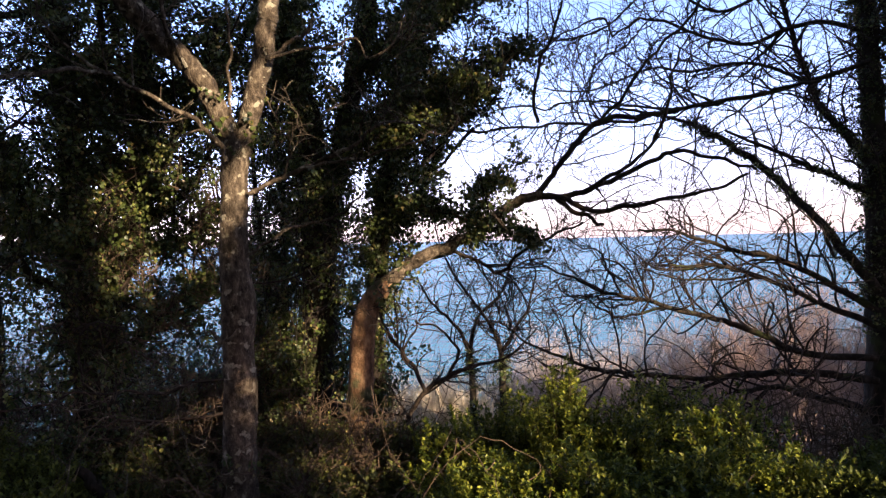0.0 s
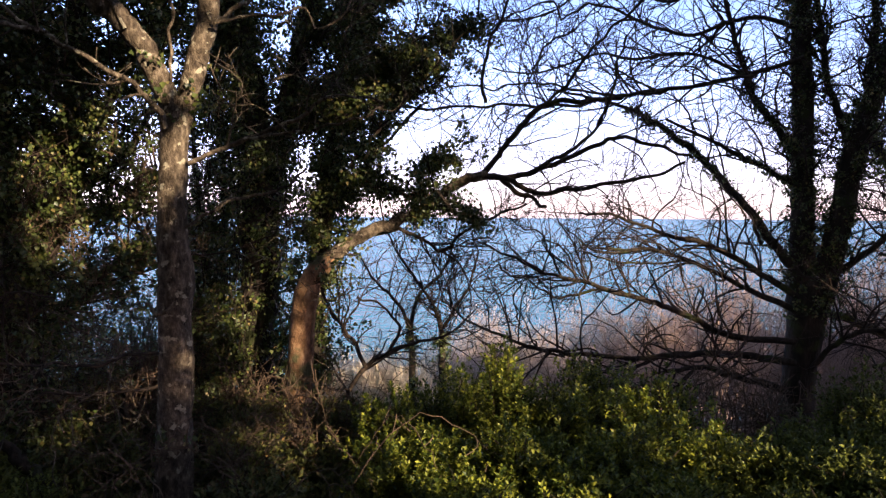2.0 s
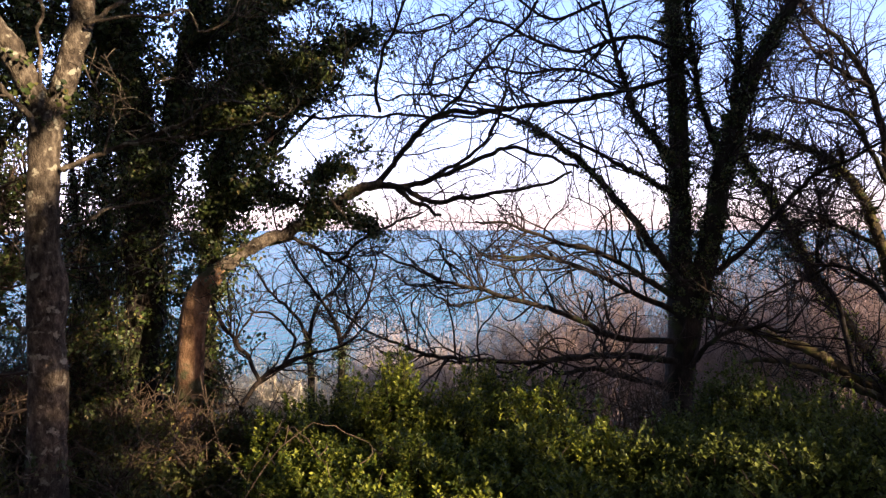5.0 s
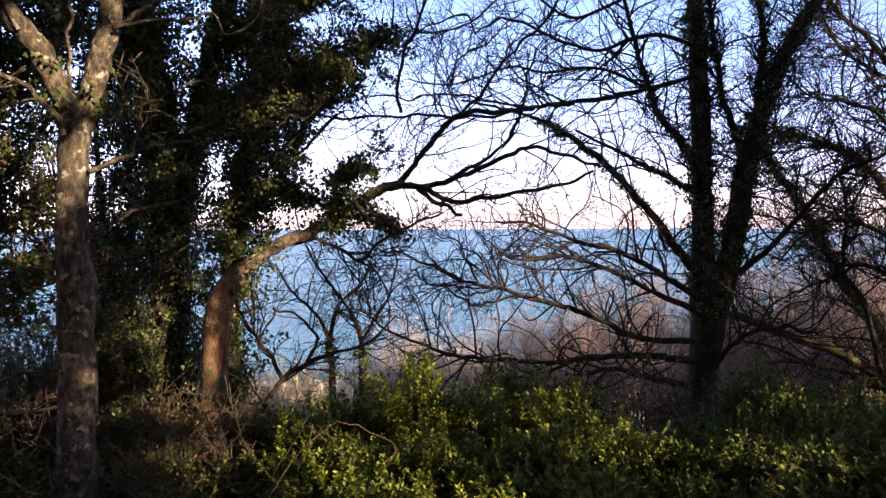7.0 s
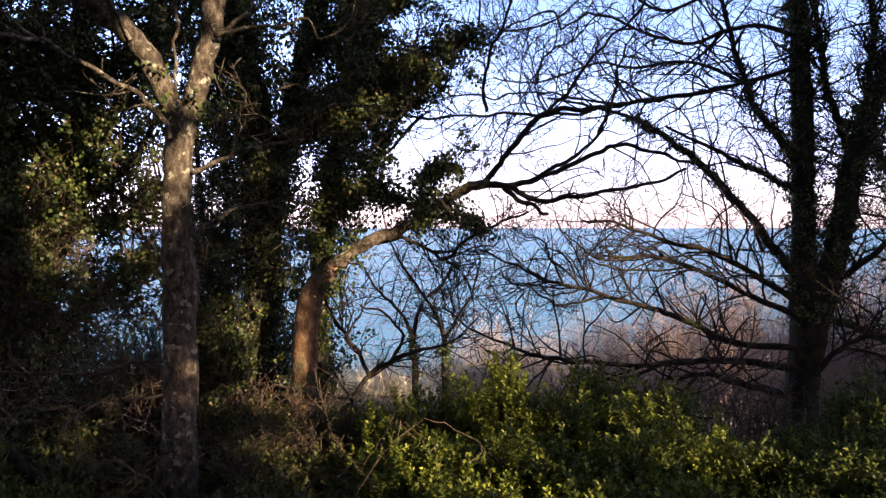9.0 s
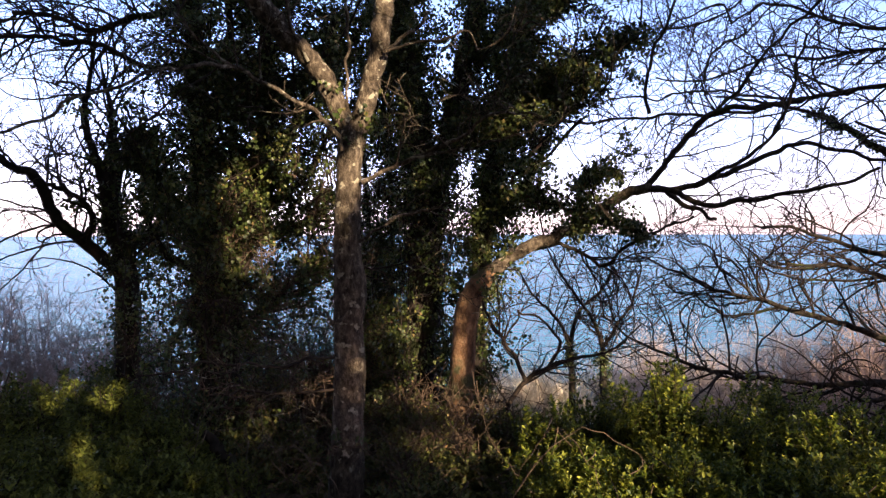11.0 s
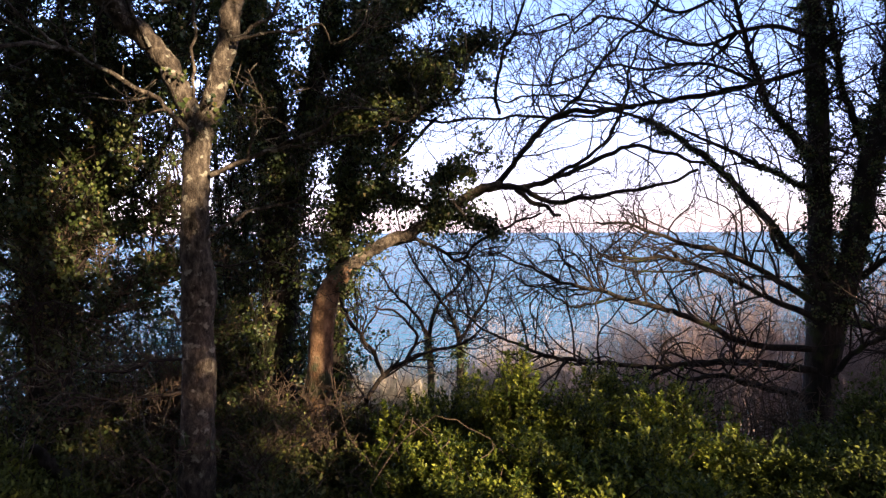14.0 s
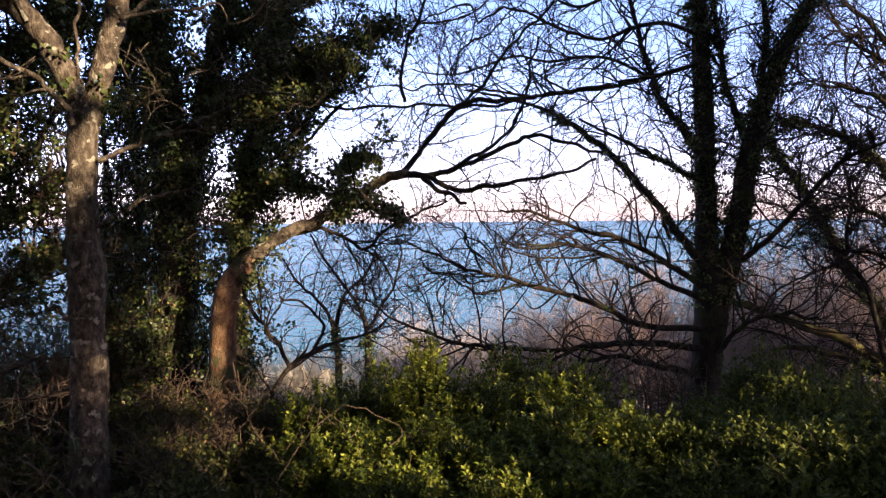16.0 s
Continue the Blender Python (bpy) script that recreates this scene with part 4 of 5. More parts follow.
twigs(moss, [m_t, m_1, m_2, m_3, m_4, m_5, m_6, m_7, m_8, m_9, m_7, m_8], TWIG, 320, 1800, 3400, radii=(0.016, 0.010, 0.006))
# brighter leaf colour stands in for sun falling on this ivy
ivy(moss, [m_2, m_2, m_t[30:]], 420, 0.10, per=11, sigma=0.07, size=(0.03, 0.06), material=SHRUB_LEAF)
ivy(moss, [m_t, m_t[20:], m_6], 300, 0.2, per=11, sigma=0.07, size=(0.03, 0.06))

sap = thing('sapling', 'slender bare sapling with ivy round its foot', 'tree', 1.08, 12.97)
s_t = limb(sap, 'trunk', BARK_DARK, [(1.11, 12.97, -2.89, 0.082), (1.08, 12.97, -1.24, 0.069), (1.06, 12.97, -0.59, 0.054), (0.91, 12.98, -0.15, 0.034), (0.54, 13.00, 0.40, 0.027), (0.23, 13.01, 0.84, 0.023), (0.02, 13.01, 1.27, 0.015)])
s_2 = limb(sap, 'limb', TWIG, [(1.06, 12.97, -0.64, 0.038), (1.34, 12.94, -0.15, 0.030), (1.61, 12.91, 0.28, 0.023), (1.72, 12.90, 0.82, 0.015), (1.61, 12.91, 1.26, 0.015)])
ivy(sap, [s_t[:13]], 110, 0.06, per=12, sigma=0.07)
twigs(sap, [s_t, s_2], TWIG, 32, 120, 170, start=0.3, radii=(0.013, 0.009, 0.006))

sap2 = thing('sapling', 'slender bare sapling beside an ivy stump', 'tree', 0.51, 13.50)
s_3 = limb(sap2, 'trunk', BARK_DARK, [(0.53, 13.50, -3.02, 0.078), (0.52, 13.50, -1.22, 0.064), (0.49, 13.50, -0.60, 0.048), (0.67, 13.50, 0.02, 0.032), (1.11, 13.47, 0.46, 0.024), (1.34, 13.45, 1.02, 0.016)])
s_4 = limb(sap2, 'limb', TWIG, [(0.49, 13.50, -0.65, 0.040), (0.17, 13.51, -0.08, 0.032), (-0.21, 13.51, 0.26, 0.024), (-0.52, 13.50, 0.82, 0.016)])
ivy(sap2, [s_3[:13]], 80, 0.05, per=12, sigma=0.06)
twigs(sap2, [s_3, s_4], TWIG, 32, 120, 170, start=0.3, radii=(0.013, 0.009, 0.006))

sap3 = thing('sapling', 'crooked bare sapling leaning over the undergrowth', 'tree', -0.66, 8.28)
s_5 = limb(sap3, 'trunk', TWIG, [(-0.70, 8.28, -1.51, 0.032), (-0.51, 8.29, -0.67, 0.030), (-0.26, 8.31, -0.26, 0.030), (0.01, 8.31, -0.09, 0.026), (0.35, 8.30, 0.04, 0.022), (0.76, 8.28, 0.15, 0.013), (1.11, 8.24, 0.48, 0.008)])
s_6 = limb(sap3, 'limb', TWIG, [(-0.26, 8.21, -0.24, 0.024), (-0.45, 8.20, 0.13, 0.024), (-0.63, 8.18, 0.40, 0.019), (-0.76, 8.17, 0.74, 0.014)])
s_7 = limb(sap3, 'limb', TWIG, [(0.01, 8.21, -0.07, 0.019), (0.15, 8.21, 0.24, 0.019), (-0.05, 8.21, 0.51, 0.014), (-0.38, 8.20, 0.63, 0.014)])
twigs(sap3, [s_5, s_6, s_7], TWIG, 26, 90, 160, lengths=((0.4, 1.1), (0.2, 0.6), (0.1, 0.3)))

# ---- tall unseen evergreens, added round the path to keep low sun off the bank ----


# crown holes aiming sun at chosen spots: a place on its ray, a radius
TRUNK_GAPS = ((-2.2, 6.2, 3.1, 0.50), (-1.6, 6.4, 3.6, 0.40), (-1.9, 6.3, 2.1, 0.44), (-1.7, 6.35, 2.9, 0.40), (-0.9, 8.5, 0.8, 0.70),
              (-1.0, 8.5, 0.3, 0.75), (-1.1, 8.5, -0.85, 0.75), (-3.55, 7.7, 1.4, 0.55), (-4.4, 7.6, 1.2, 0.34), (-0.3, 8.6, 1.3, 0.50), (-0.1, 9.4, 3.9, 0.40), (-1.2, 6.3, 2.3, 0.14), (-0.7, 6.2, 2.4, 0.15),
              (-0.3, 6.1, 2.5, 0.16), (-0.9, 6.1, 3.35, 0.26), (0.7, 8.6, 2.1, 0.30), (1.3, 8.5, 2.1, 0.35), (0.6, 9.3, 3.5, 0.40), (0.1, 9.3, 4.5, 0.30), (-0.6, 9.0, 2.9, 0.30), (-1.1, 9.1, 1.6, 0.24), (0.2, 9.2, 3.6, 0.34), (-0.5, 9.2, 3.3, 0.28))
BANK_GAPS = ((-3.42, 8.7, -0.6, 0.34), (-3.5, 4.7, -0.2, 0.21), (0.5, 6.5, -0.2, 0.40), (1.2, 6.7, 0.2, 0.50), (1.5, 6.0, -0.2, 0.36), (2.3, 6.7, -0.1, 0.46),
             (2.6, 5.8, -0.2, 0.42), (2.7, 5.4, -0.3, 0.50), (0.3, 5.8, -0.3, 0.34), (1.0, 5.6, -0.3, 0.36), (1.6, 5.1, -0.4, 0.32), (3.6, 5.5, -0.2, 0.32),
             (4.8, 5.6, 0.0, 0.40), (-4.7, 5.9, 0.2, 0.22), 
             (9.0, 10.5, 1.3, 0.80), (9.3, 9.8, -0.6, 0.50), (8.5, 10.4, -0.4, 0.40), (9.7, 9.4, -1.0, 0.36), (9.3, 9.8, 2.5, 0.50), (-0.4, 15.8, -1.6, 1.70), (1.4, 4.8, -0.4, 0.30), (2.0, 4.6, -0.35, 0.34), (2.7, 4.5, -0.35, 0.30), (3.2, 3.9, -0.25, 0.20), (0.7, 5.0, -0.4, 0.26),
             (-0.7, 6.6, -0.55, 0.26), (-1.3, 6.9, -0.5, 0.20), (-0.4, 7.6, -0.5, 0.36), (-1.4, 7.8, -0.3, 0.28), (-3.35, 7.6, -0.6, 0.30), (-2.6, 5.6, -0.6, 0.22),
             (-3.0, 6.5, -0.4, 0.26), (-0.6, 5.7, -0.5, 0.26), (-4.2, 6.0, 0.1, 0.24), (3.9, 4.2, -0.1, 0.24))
# smaller random holes, made to put sun flecks on the ivy and bank
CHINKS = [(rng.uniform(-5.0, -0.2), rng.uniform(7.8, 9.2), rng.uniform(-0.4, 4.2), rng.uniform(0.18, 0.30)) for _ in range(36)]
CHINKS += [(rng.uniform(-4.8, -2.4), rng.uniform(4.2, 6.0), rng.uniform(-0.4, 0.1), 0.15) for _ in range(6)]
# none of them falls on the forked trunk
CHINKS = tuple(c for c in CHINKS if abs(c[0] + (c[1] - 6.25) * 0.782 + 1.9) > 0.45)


def evergreen(x, y, height, wide, clumps, lean, low=0.04):
    z0 = float(ground_z(x, y))
    ob = thing("unseen_shade_tree", "tall dense evergreen tree, unseen, added to shade the bank", "tree", x, y, "evergreens along the path")
    line = limb(ob, "trunk", BARK_DARK, [(x, y, z0 - 0.05, 0.28), (x + lean * 0.3, y, z0 + height * 0.3, 0.22), (x + lean, y, z0 + height * 0.65, 0.14), (x + lean, y, z0 + height * 0.95, 0.04)])
    sp = sprout(even(line)[None], 40, (wide * 0.3, wide * 0.5), 0.06, 6, rise=0.2, start=0.15)
    for one in sp:
        part("limb", *tubes(one[None, :, :3], one[None, :, 3], 5), BARK_DARK, ob, smooth=True)
    d = unit(rng.normal(size=(clumps, 3)))
    c = np.array([x + lean * 0.7, y, z0 + height * (0.5 + low / 2)]) + d * rng.uniform(0.35, 1.0, (clumps, 1)) * np.array([wide / 2, wide / 2, height * (0.5 - low / 2)])
    # clear the foliage that would block the sun to each chosen spot
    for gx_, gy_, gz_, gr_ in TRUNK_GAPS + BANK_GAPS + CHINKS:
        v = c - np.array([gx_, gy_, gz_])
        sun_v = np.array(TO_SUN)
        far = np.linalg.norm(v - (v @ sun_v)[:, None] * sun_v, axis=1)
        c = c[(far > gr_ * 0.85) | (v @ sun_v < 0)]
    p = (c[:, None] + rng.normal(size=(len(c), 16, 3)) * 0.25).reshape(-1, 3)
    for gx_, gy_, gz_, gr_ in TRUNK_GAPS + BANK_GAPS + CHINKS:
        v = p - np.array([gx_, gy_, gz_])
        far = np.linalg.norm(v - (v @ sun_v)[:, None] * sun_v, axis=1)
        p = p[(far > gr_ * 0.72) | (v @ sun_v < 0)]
    o = rng.normal(size=p.shape)
    part("foliage", *leaves(p, o + np.array([0, 0, -0.3]), rng.normal(size=p.shape) + np.array([0, 0, 0.8]), rng.uniform(0.22, 0.36, len(p))), DARK_LEAF, ob, kind="stuff")


for ex, ey, eh, ew, ec, el in ((-10.0, -5.5, 11.0, 5.0, 420, 0.2), (-6.0, -6.0, 12.0, 5.2, 460, -0.2), (-1.8, -6.5, 12.5, 5.0, 480, 0.3), (2.4, -6.0, 12.5, 5.2, 560, 0.1),
                               (6.5, -6.0, 12.5, 5.2, 540, 0.0), (10.6, -6.4, 12.5, 5.2, 520, 0.1), (14.7, -6.0, 12.5, 5.0, 560, 0.2), (16.9, -4.6, 12.5, 5.2, 560, 0.0), (18.6, -5.6, 12.0, 5.0, 500, -0.2), (22.2, -5.8, 11.0, 4.4, 400, 0.0)):
    evergreen(ex, ey, eh, ew, ec, el)
# more unseen trees at the sides and overhead, added to cut the skylight
for ex, ey, eh, ew, ec, lo in ((-11.5, 1.0, 11.0, 5.0, 260, 0.05), (-12.5, 5.0, 11.0, 4.6, 260, 0.05), (12.4, 0.0, 11.0, 5.0, 420, 0.05),
                               (-4.2, -2.2, 12.5, 6.5, 340, 0.45), (3.6, -2.6, 12.5, 6.5, 560, 0.45), (-8.5, -1.0, 12.0, 5.5, 260, 0.3), (9.0, -1.6, 12.5, 6.0, 460, 0.55), (0.0, -11.0, 14.0, 6.0, 460, 0.05)):
    evergreen(ex, ey, eh, ew, ec, 0.1, lo)

# ---- shrubs ----


def shrub(name, label, x, y, top, wide, shoots, leaf, group="", rosette=15, size=(0.027, 0.060), stems=16, deep=None, tall=1.0, inner=0.35):
    """A leafy shrub: stems from one root, a lumpy dome of shoots, each with its whorl of leaves."""
    z0 = float(ground_z(x, y))
    h = top - z0
    deep = deep or wide
    ob = thing(name, label, "shrub", x, y, group)
    n = int(shoots * 0.95)
    a = rng.uniform(0, 2 * math.pi, n)
    e = np.arcsin(rng.uniform(-0.15, 1, n) ** 1.0)
    rad = np.where(rng.random(n) < inner, rng.uniform(0.45, 0.95, n), rng.uniform(0.88, 1.04, n))
    d = np.stack([np.cos(e) * np.sin(a), np.cos(e) * np.cos(a), np.sin(e)], -1)
    off = rng.uniform(0, 50, 3)
    lump = np.array([noise.noise(Vector(v * 2.2 + off)) + 0.5 * noise.noise(Vector(v * 5.1 + off)) for v in d])
    rad = rad * (0.80 + 0.56 * lump)
    tip = np.array([x, y, z0 + h * 0.42]) + d * rad[:, None] * np.array([wide / 2, deep / 2, h * 0.58])
    tip[:, 2] += rng.random(n) ** 4 * 0.18 * tall * np.clip(d[:, 2] + 0.3, 0, 1)
    tip[:, 2] = np.maximum(tip[:, 2], ground_z(tip[:, 0], tip[:, 1]) + 0.05)
    axis = unit(d * 0.45 + np.array([0, 0, 0.9]) + rng.normal(size=(n, 3)) * 0.28)
    ln = rng.uniform(0.12, 0.34, n) * tall
    k = rosette
    f = rng.random((n, k)) ** 0.55
    p = (tip[:, None] - axis[:, None] * (ln[:, None] * (1 - f))[..., None]).reshape(-1, 3)
    ax = np.repeat(axis, k, 0)
    side = rng.normal(size=(n * k, 3))
    side = unit(side - (side * ax).sum(1, keepdims=True) * ax)
    along = side + ax * (0.15 + 1.3 * f.reshape(-1, 1) * rng.uniform(0.5, 1.0, (n * k, 1)))
    part("foliage", *leaves(p, along, ax - side * 0.5, rng.uniform(size[0], size[1], n * k), "oval"), leaf, ob, kind="stuff")
    sel = rng.choice(n, min(n, 70), replace=False)
    p0 = np.array([x, y, z0]) + rng.normal(size=(len(sel), 3)) * np.array([wide, deep, 0]) * 0.10
    s = np.linspace(0, 1, 6)[None, :, None]
    midp = p0 * 0.5 + tip[sel] * 0.5 + np.array([0, 0, 0.15]) * h + rng.normal(size=(len(sel), 3)) * 0.05
    line = (1 - s) ** 2 * p0[:, None] + 2 * s * (1 - s) * midp[:, None] + s ** 2 * tip[sel][:, None]
    rr = np.broadcast_to(np.linspace(0.010, 0.003, 6), line.shape[:2])
    for j in range(9):
        part("stem", *tubes(line[j:j + 1], rr[j:j + 1] * 1.5, 5), TWIG, ob, smooth=True)
    part("twig_spray", *tubes(line[9:], rr[9:], 3), TWIG, ob, kind="stuff")
    return ob


def thicket(name, label, x, y, top, wide, deep, stems, material, group="", fine=6, thick=0.02, side_len=(0.3, 1.0)):
    """A leafless shrub: many stems fanning from the ground into fine twigs."""
    z0 = float(ground_z(x, y))
    ob = thing(name, label, "shrub", x, y, group)
    n = stems
    a, q = rng.uniform(0, 2 * math.pi, n), np.sqrt(rng.random(n))
    root = np.stack([x + np.sin(a) * q * wide * 0.30, y + np.cos(a) * q * deep * 0.30, np.zeros(n)], -1)
    root[:, 2] = ground_z(root[:, 0], root[:, 1])
    h = (top - z0) * np.sqrt(np.maximum(1.02 - q ** 2, 0.12)) * rng.uniform(0.66, 0.94, n)
    tip = np.stack([x + np.sin(a) * q * wide * 0.52, y + np.cos(a) * q * deep * 0.52, z0 + h], -1)
    s = np.linspace(0, 1, 8)[None, :, None]
    mid_ = root * 0.55 + tip * 0.45 + np.array([0, 0, 1]) * h[:, None] * 0.2
    line = (1 - s) ** 2 * root[:, None] + 2 * s * (1 - s) * mid_[:, None] + s ** 2 * tip[:, None]
    line = line + np.cumsum(rng.normal(size=line.shape) * 0.03 * h[:, None, None], 1)
    rr = np.broadcast_to(np.linspace(thick, thick * 0.22, 8), line.shape[:2])
    l0 = np.concatenate([line, rr[..., None]], -1)
    for j in range(9):
        part("stem", *tubes(line[j:j + 1], rr[j:j + 1] * 1.3, 5), material, ob, smooth=True)
    l1 = sprout(l0, n * fine, side_len, thick * 0.60, 5, rise=0.12, start=0.35, crook=0.4, spread=1.1)
    l2 = sprout(l1, n * fine * 4, (side_len[0] * 0.4, side_len[1] * 0.5), thick * 0.50, 2, rise=0.2, start=0.2, crook=0.5)
    part("twig_spray", *joined([tubes(line[9:], rr[9:], 3), tubes(l1[..., :3], l1[..., 3], 3), tubes(l2[..., :3], l2[..., 3], 3)]), material, ob, kind="stuff")
    return ob


shrub('evergreen_shrub', 'yellow-green evergreen shrub with glossy leaves', 0.12, 6.81, -0.18, 1.08, 650, SHRUB_LEAF, group='evergreen shrubs on the bank')
shrub('evergreen_shrub', 'yellow-green evergreen shrub with glossy leaves', 0.63, 6.88, 0.00, 1.21, 700, SHRUB_LEAF, group='evergreen shrubs on the bank')
shrub('evergreen_shrub', 'yellow-green evergreen shrub with glossy leaves', 1.16, 6.72, 0.10, 1.14, 700, SHRUB_LEAF, group='evergreen shrubs on the bank')
shrub('evergreen_shrub', 'yellow-green evergreen shrub with glossy leaves', 2.23, 7.08, 0.15, 1.18, 700, SHRUB_LEAF, group='evergreen shrubs on the bank')
shrub('evergreen_shrub', 'yellow-green evergreen shrub with glossy leaves', 1.59, 6.42, -0.03, 1.10, 650, SHRUB_LEAF, group='evergreen shrubs on the bank')
shrub('evergreen_shrub', 'yellow-green evergreen shrub with glossy leaves', 2.63, 6.29, 0.09, 1.19, 750, SHRUB_LEAF, group='evergreen shrubs on the bank')
shrub('evergreen_shrub', 'narrow upright shoot of a bright yellow-green shrub', 1.20, 6.91, 0.48, 0.46, 330, SHRUB_LEAF, deep=0.5, group='evergreen shrubs on the bank')
shrub('evergreen_shrub', 'yellow-green evergreen shrub with glossy leaves', 2.66, 5.41, -0.18, 0.95, 650, SHRUB_LEAF, group='evergreen shrubs on the bank')
shrub('evergreen_shrub', 'yellow-green evergreen shrub with glossy leaves', 2.01, 5.46, -0.16, 1.07, 750, SHRUB_LEAF, group='evergreen shrubs on the bank')
shrub('evergreen_shrub', 'yellow-green evergreen shrub with glossy leaves', 1.22, 5.48, -0.16, 1.12, 800, SHRUB_LEAF, group='evergreen shrubs on the bank')
shrub('evergreen_shrub', 'yellow-green evergreen shrub with glossy leaves', 0.49, 5.79, -0.26, 1.07, 750, SHRUB_LEAF, group='evergreen shrubs on the bank')
shrub('evergreen_shrub', 'yellow-green evergreen shrub with glossy leaves', 0.01, 5.81, -0.33, 0.97, 600, SHRUB_LEAF, group='evergreen shrubs on the bank')
shrub('evergreen_shrub', 'yellow-green evergreen shrub with glossy leaves', 1.42, 4.82, -0.31, 1.09, 700, SHRUB_LEAF, group='evergreen shrubs on the bank')
shrub('evergreen_shrub', 'yellow-green evergreen shrub with glossy leaves', 2.04, 4.59, -0.28, 1.00, 700, SHRUB_LEAF, group='evergreen shrubs on the bank')
shrub('evergreen_shrub', 'yellow-green evergreen shrub with glossy leaves', 0.67, 4.97, -0.35, 1.09, 700, SHRUB_LEAF, group='evergreen shrubs on the bank')
shrub('dark_shrub', 'dark green leafy shrub in shade', 3.73, 5.72, -0.24, 1.19, 750, DARK_LEAF, rosette=12, group='shaded shrubs on the bank')
shrub('dark_shrub', 'dark green leafy shrub in shade', 3.03, 5.21, -0.26, 0.90, 650, DARK_LEAF, rosette=12, group='shaded shrubs on the bank')
shrub('dark_shrub', 'dark green leafy shrub in shade', 4.94, 6.58, 0.09, 1.30, 600, DARK_LEAF, rosette=12, group='shaded shrubs on the bank')
shrub('dark_shrub', 'dark green leafy shrub in shade', 4.92, 5.83, 0.05, 1.53, 800, DARK_LEAF, rosette=12, group='shaded shrubs on the bank')
shrub('dark_shrub', 'dark green leafy shrub in shade', 4.89, 5.05, 0.07, 1.52, 800, DARK_LEAF, rosette=12, group='shaded shrubs on the bank')
shrub('dark_shrub', 'dark green leafy shrub in shade', 3.58, 4.85, -0.14, 1.21, 800, DARK_LEAF, rosette=12, group='shaded shrubs on the bank')
shrub('dark_shrub', 'dark green leafy shrub in shade', 3.85, 4.37, -0.05, 1.26, 800, DARK_LEAF, rosette=12, group='shaded shrubs on the bank')
shrub('dark_shrub', 'dark green leafy shrub in shade', 2.86, 4.37, -0.32, 1.13, 700, DARK_LEAF, rosette=12, group='shaded shrubs on the bank')
shrub('dark_shrub', 'dark green leafy shrub in shade', 3.23, 3.85, -0.23, 1.17, 700, DARK_LEAF, rosette=12, group='shaded shrubs on the bank')
shrub('dark_shrub', 'dark green leafy shrub in shade', 4.02, 3.94, -0.05, 1.22, 700, DARK_LEAF, rosette=12, group='shaded shrubs on the bank')
shrub('dark_shrub', 'dark green leafy shrub in shade', 4.98, 4.38, 0.00, 1.44, 600, DARK_LEAF, rosette=12, group='shaded shrubs on the bank')
shrub('dark_shrub', 'dark green leafy shrub in shade', -5.01, 5.95, 0.25, 1.31, 650, DARK_LEAF, rosette=12, group='shaded shrubs on the bank')
shrub('dark_shrub', 'dark green leafy shrub in shade', -4.43, 6.14, 0.25, 1.27, 700, DARK_LEAF, rosette=12, group='shaded shrubs on the bank')
shrub('dark_shrub', 'dark green leafy shrub in shade', -5.10, 5.34, 0.29, 1.36, 500, DARK_LEAF, rosette=12, group='shaded shrubs on the bank')
shrub('dark_shrub', 'dark green leafy shrub in shade', -3.65, 5.94, -0.14, 1.29, 700, DARK_LEAF, rosette=12, group='shaded shrubs on the bank')
shrub('dark_shrub', 'dark green leafy shrub in shade', -3.84, 4.83, 0.02, 1.35, 800, DARK_LEAF, rosette=12, group='shaded shrubs on the bank')
shrub('dark_shrub', 'dark green leafy shrub in shade', -3.20, 4.80, -0.17, 1.26, 800, DARK_LEAF, rosette=12, group='shaded shrubs on the bank')
shrub('dark_shrub', 'dark green leafy shrub in shade', -3.94, 4.23, -0.05, 1.26, 600, DARK_LEAF, rosette=12, group='shaded shrubs on the bank')
shrub('dark_shrub', 'dark green leafy shrub in shade', -3.02, 5.60, -0.47, 1.07, 600, DARK_LEAF, rosette=12, group='shaded shrubs on the bank')
shrub('dark_shrub', 'dark green leafy shrub in shade', -3.13, 3.86, -0.12, 1.17, 700, DARK_LEAF, rosette=12, group='shaded shrubs on the bank')
shrub('dark_shrub', 'dark green leafy shrub in shade', -2.63, 4.45, -0.40, 1.04, 500, DARK_LEAF, rosette=12, group='shaded shrubs on the bank')
shrub('bramble_bush', 'tangled bramble undergrowth with small dull leaves', -3.75, 8.69, -0.30, 0.95, 640, BRAMBLE, group='brambles under the trees', rosette=8, size=(0.036, 0.075), inner=0.6)
shrub('bramble_bush', 'tangled bramble undergrowth with small dull leaves', -3.06, 7.56, -0.65, 1.03, 640, BRAMBLE, group='brambles under the trees', rosette=8, size=(0.036, 0.075), inner=0.6)
shrub('bramble_bush', 'tangled bramble undergrowth with small dull leaves', -1.53, 7.70, -0.37, 1.12, 640, BRAMBLE, group='brambles under the trees', rosette=8, size=(0.036, 0.075), inner=0.6)
shrub('bramble_bush', 'tangled bramble undergrowth with small dull leaves', -1.53, 6.78, -0.67, 0.94, 640, BRAMBLE, group='brambles under the trees', rosette=8, size=(0.036, 0.075), inner=0.6)
shrub('bramble_bush', 'tangled bramble undergrowth with small dull leaves', -0.53, 7.73, -0.41, 1.04, 640, BRAMBLE, group='brambles under the trees', rosette=8, size=(0.036, 0.075), inner=0.6)
shrub('bramble_bush', 'tangled bramble undergrowth with small dull leaves', -0.73, 6.51, -0.61, 0.99, 640, BRAMBLE, group='brambles under the trees', rosette=8, size=(0.036, 0.075), inner=0.6)
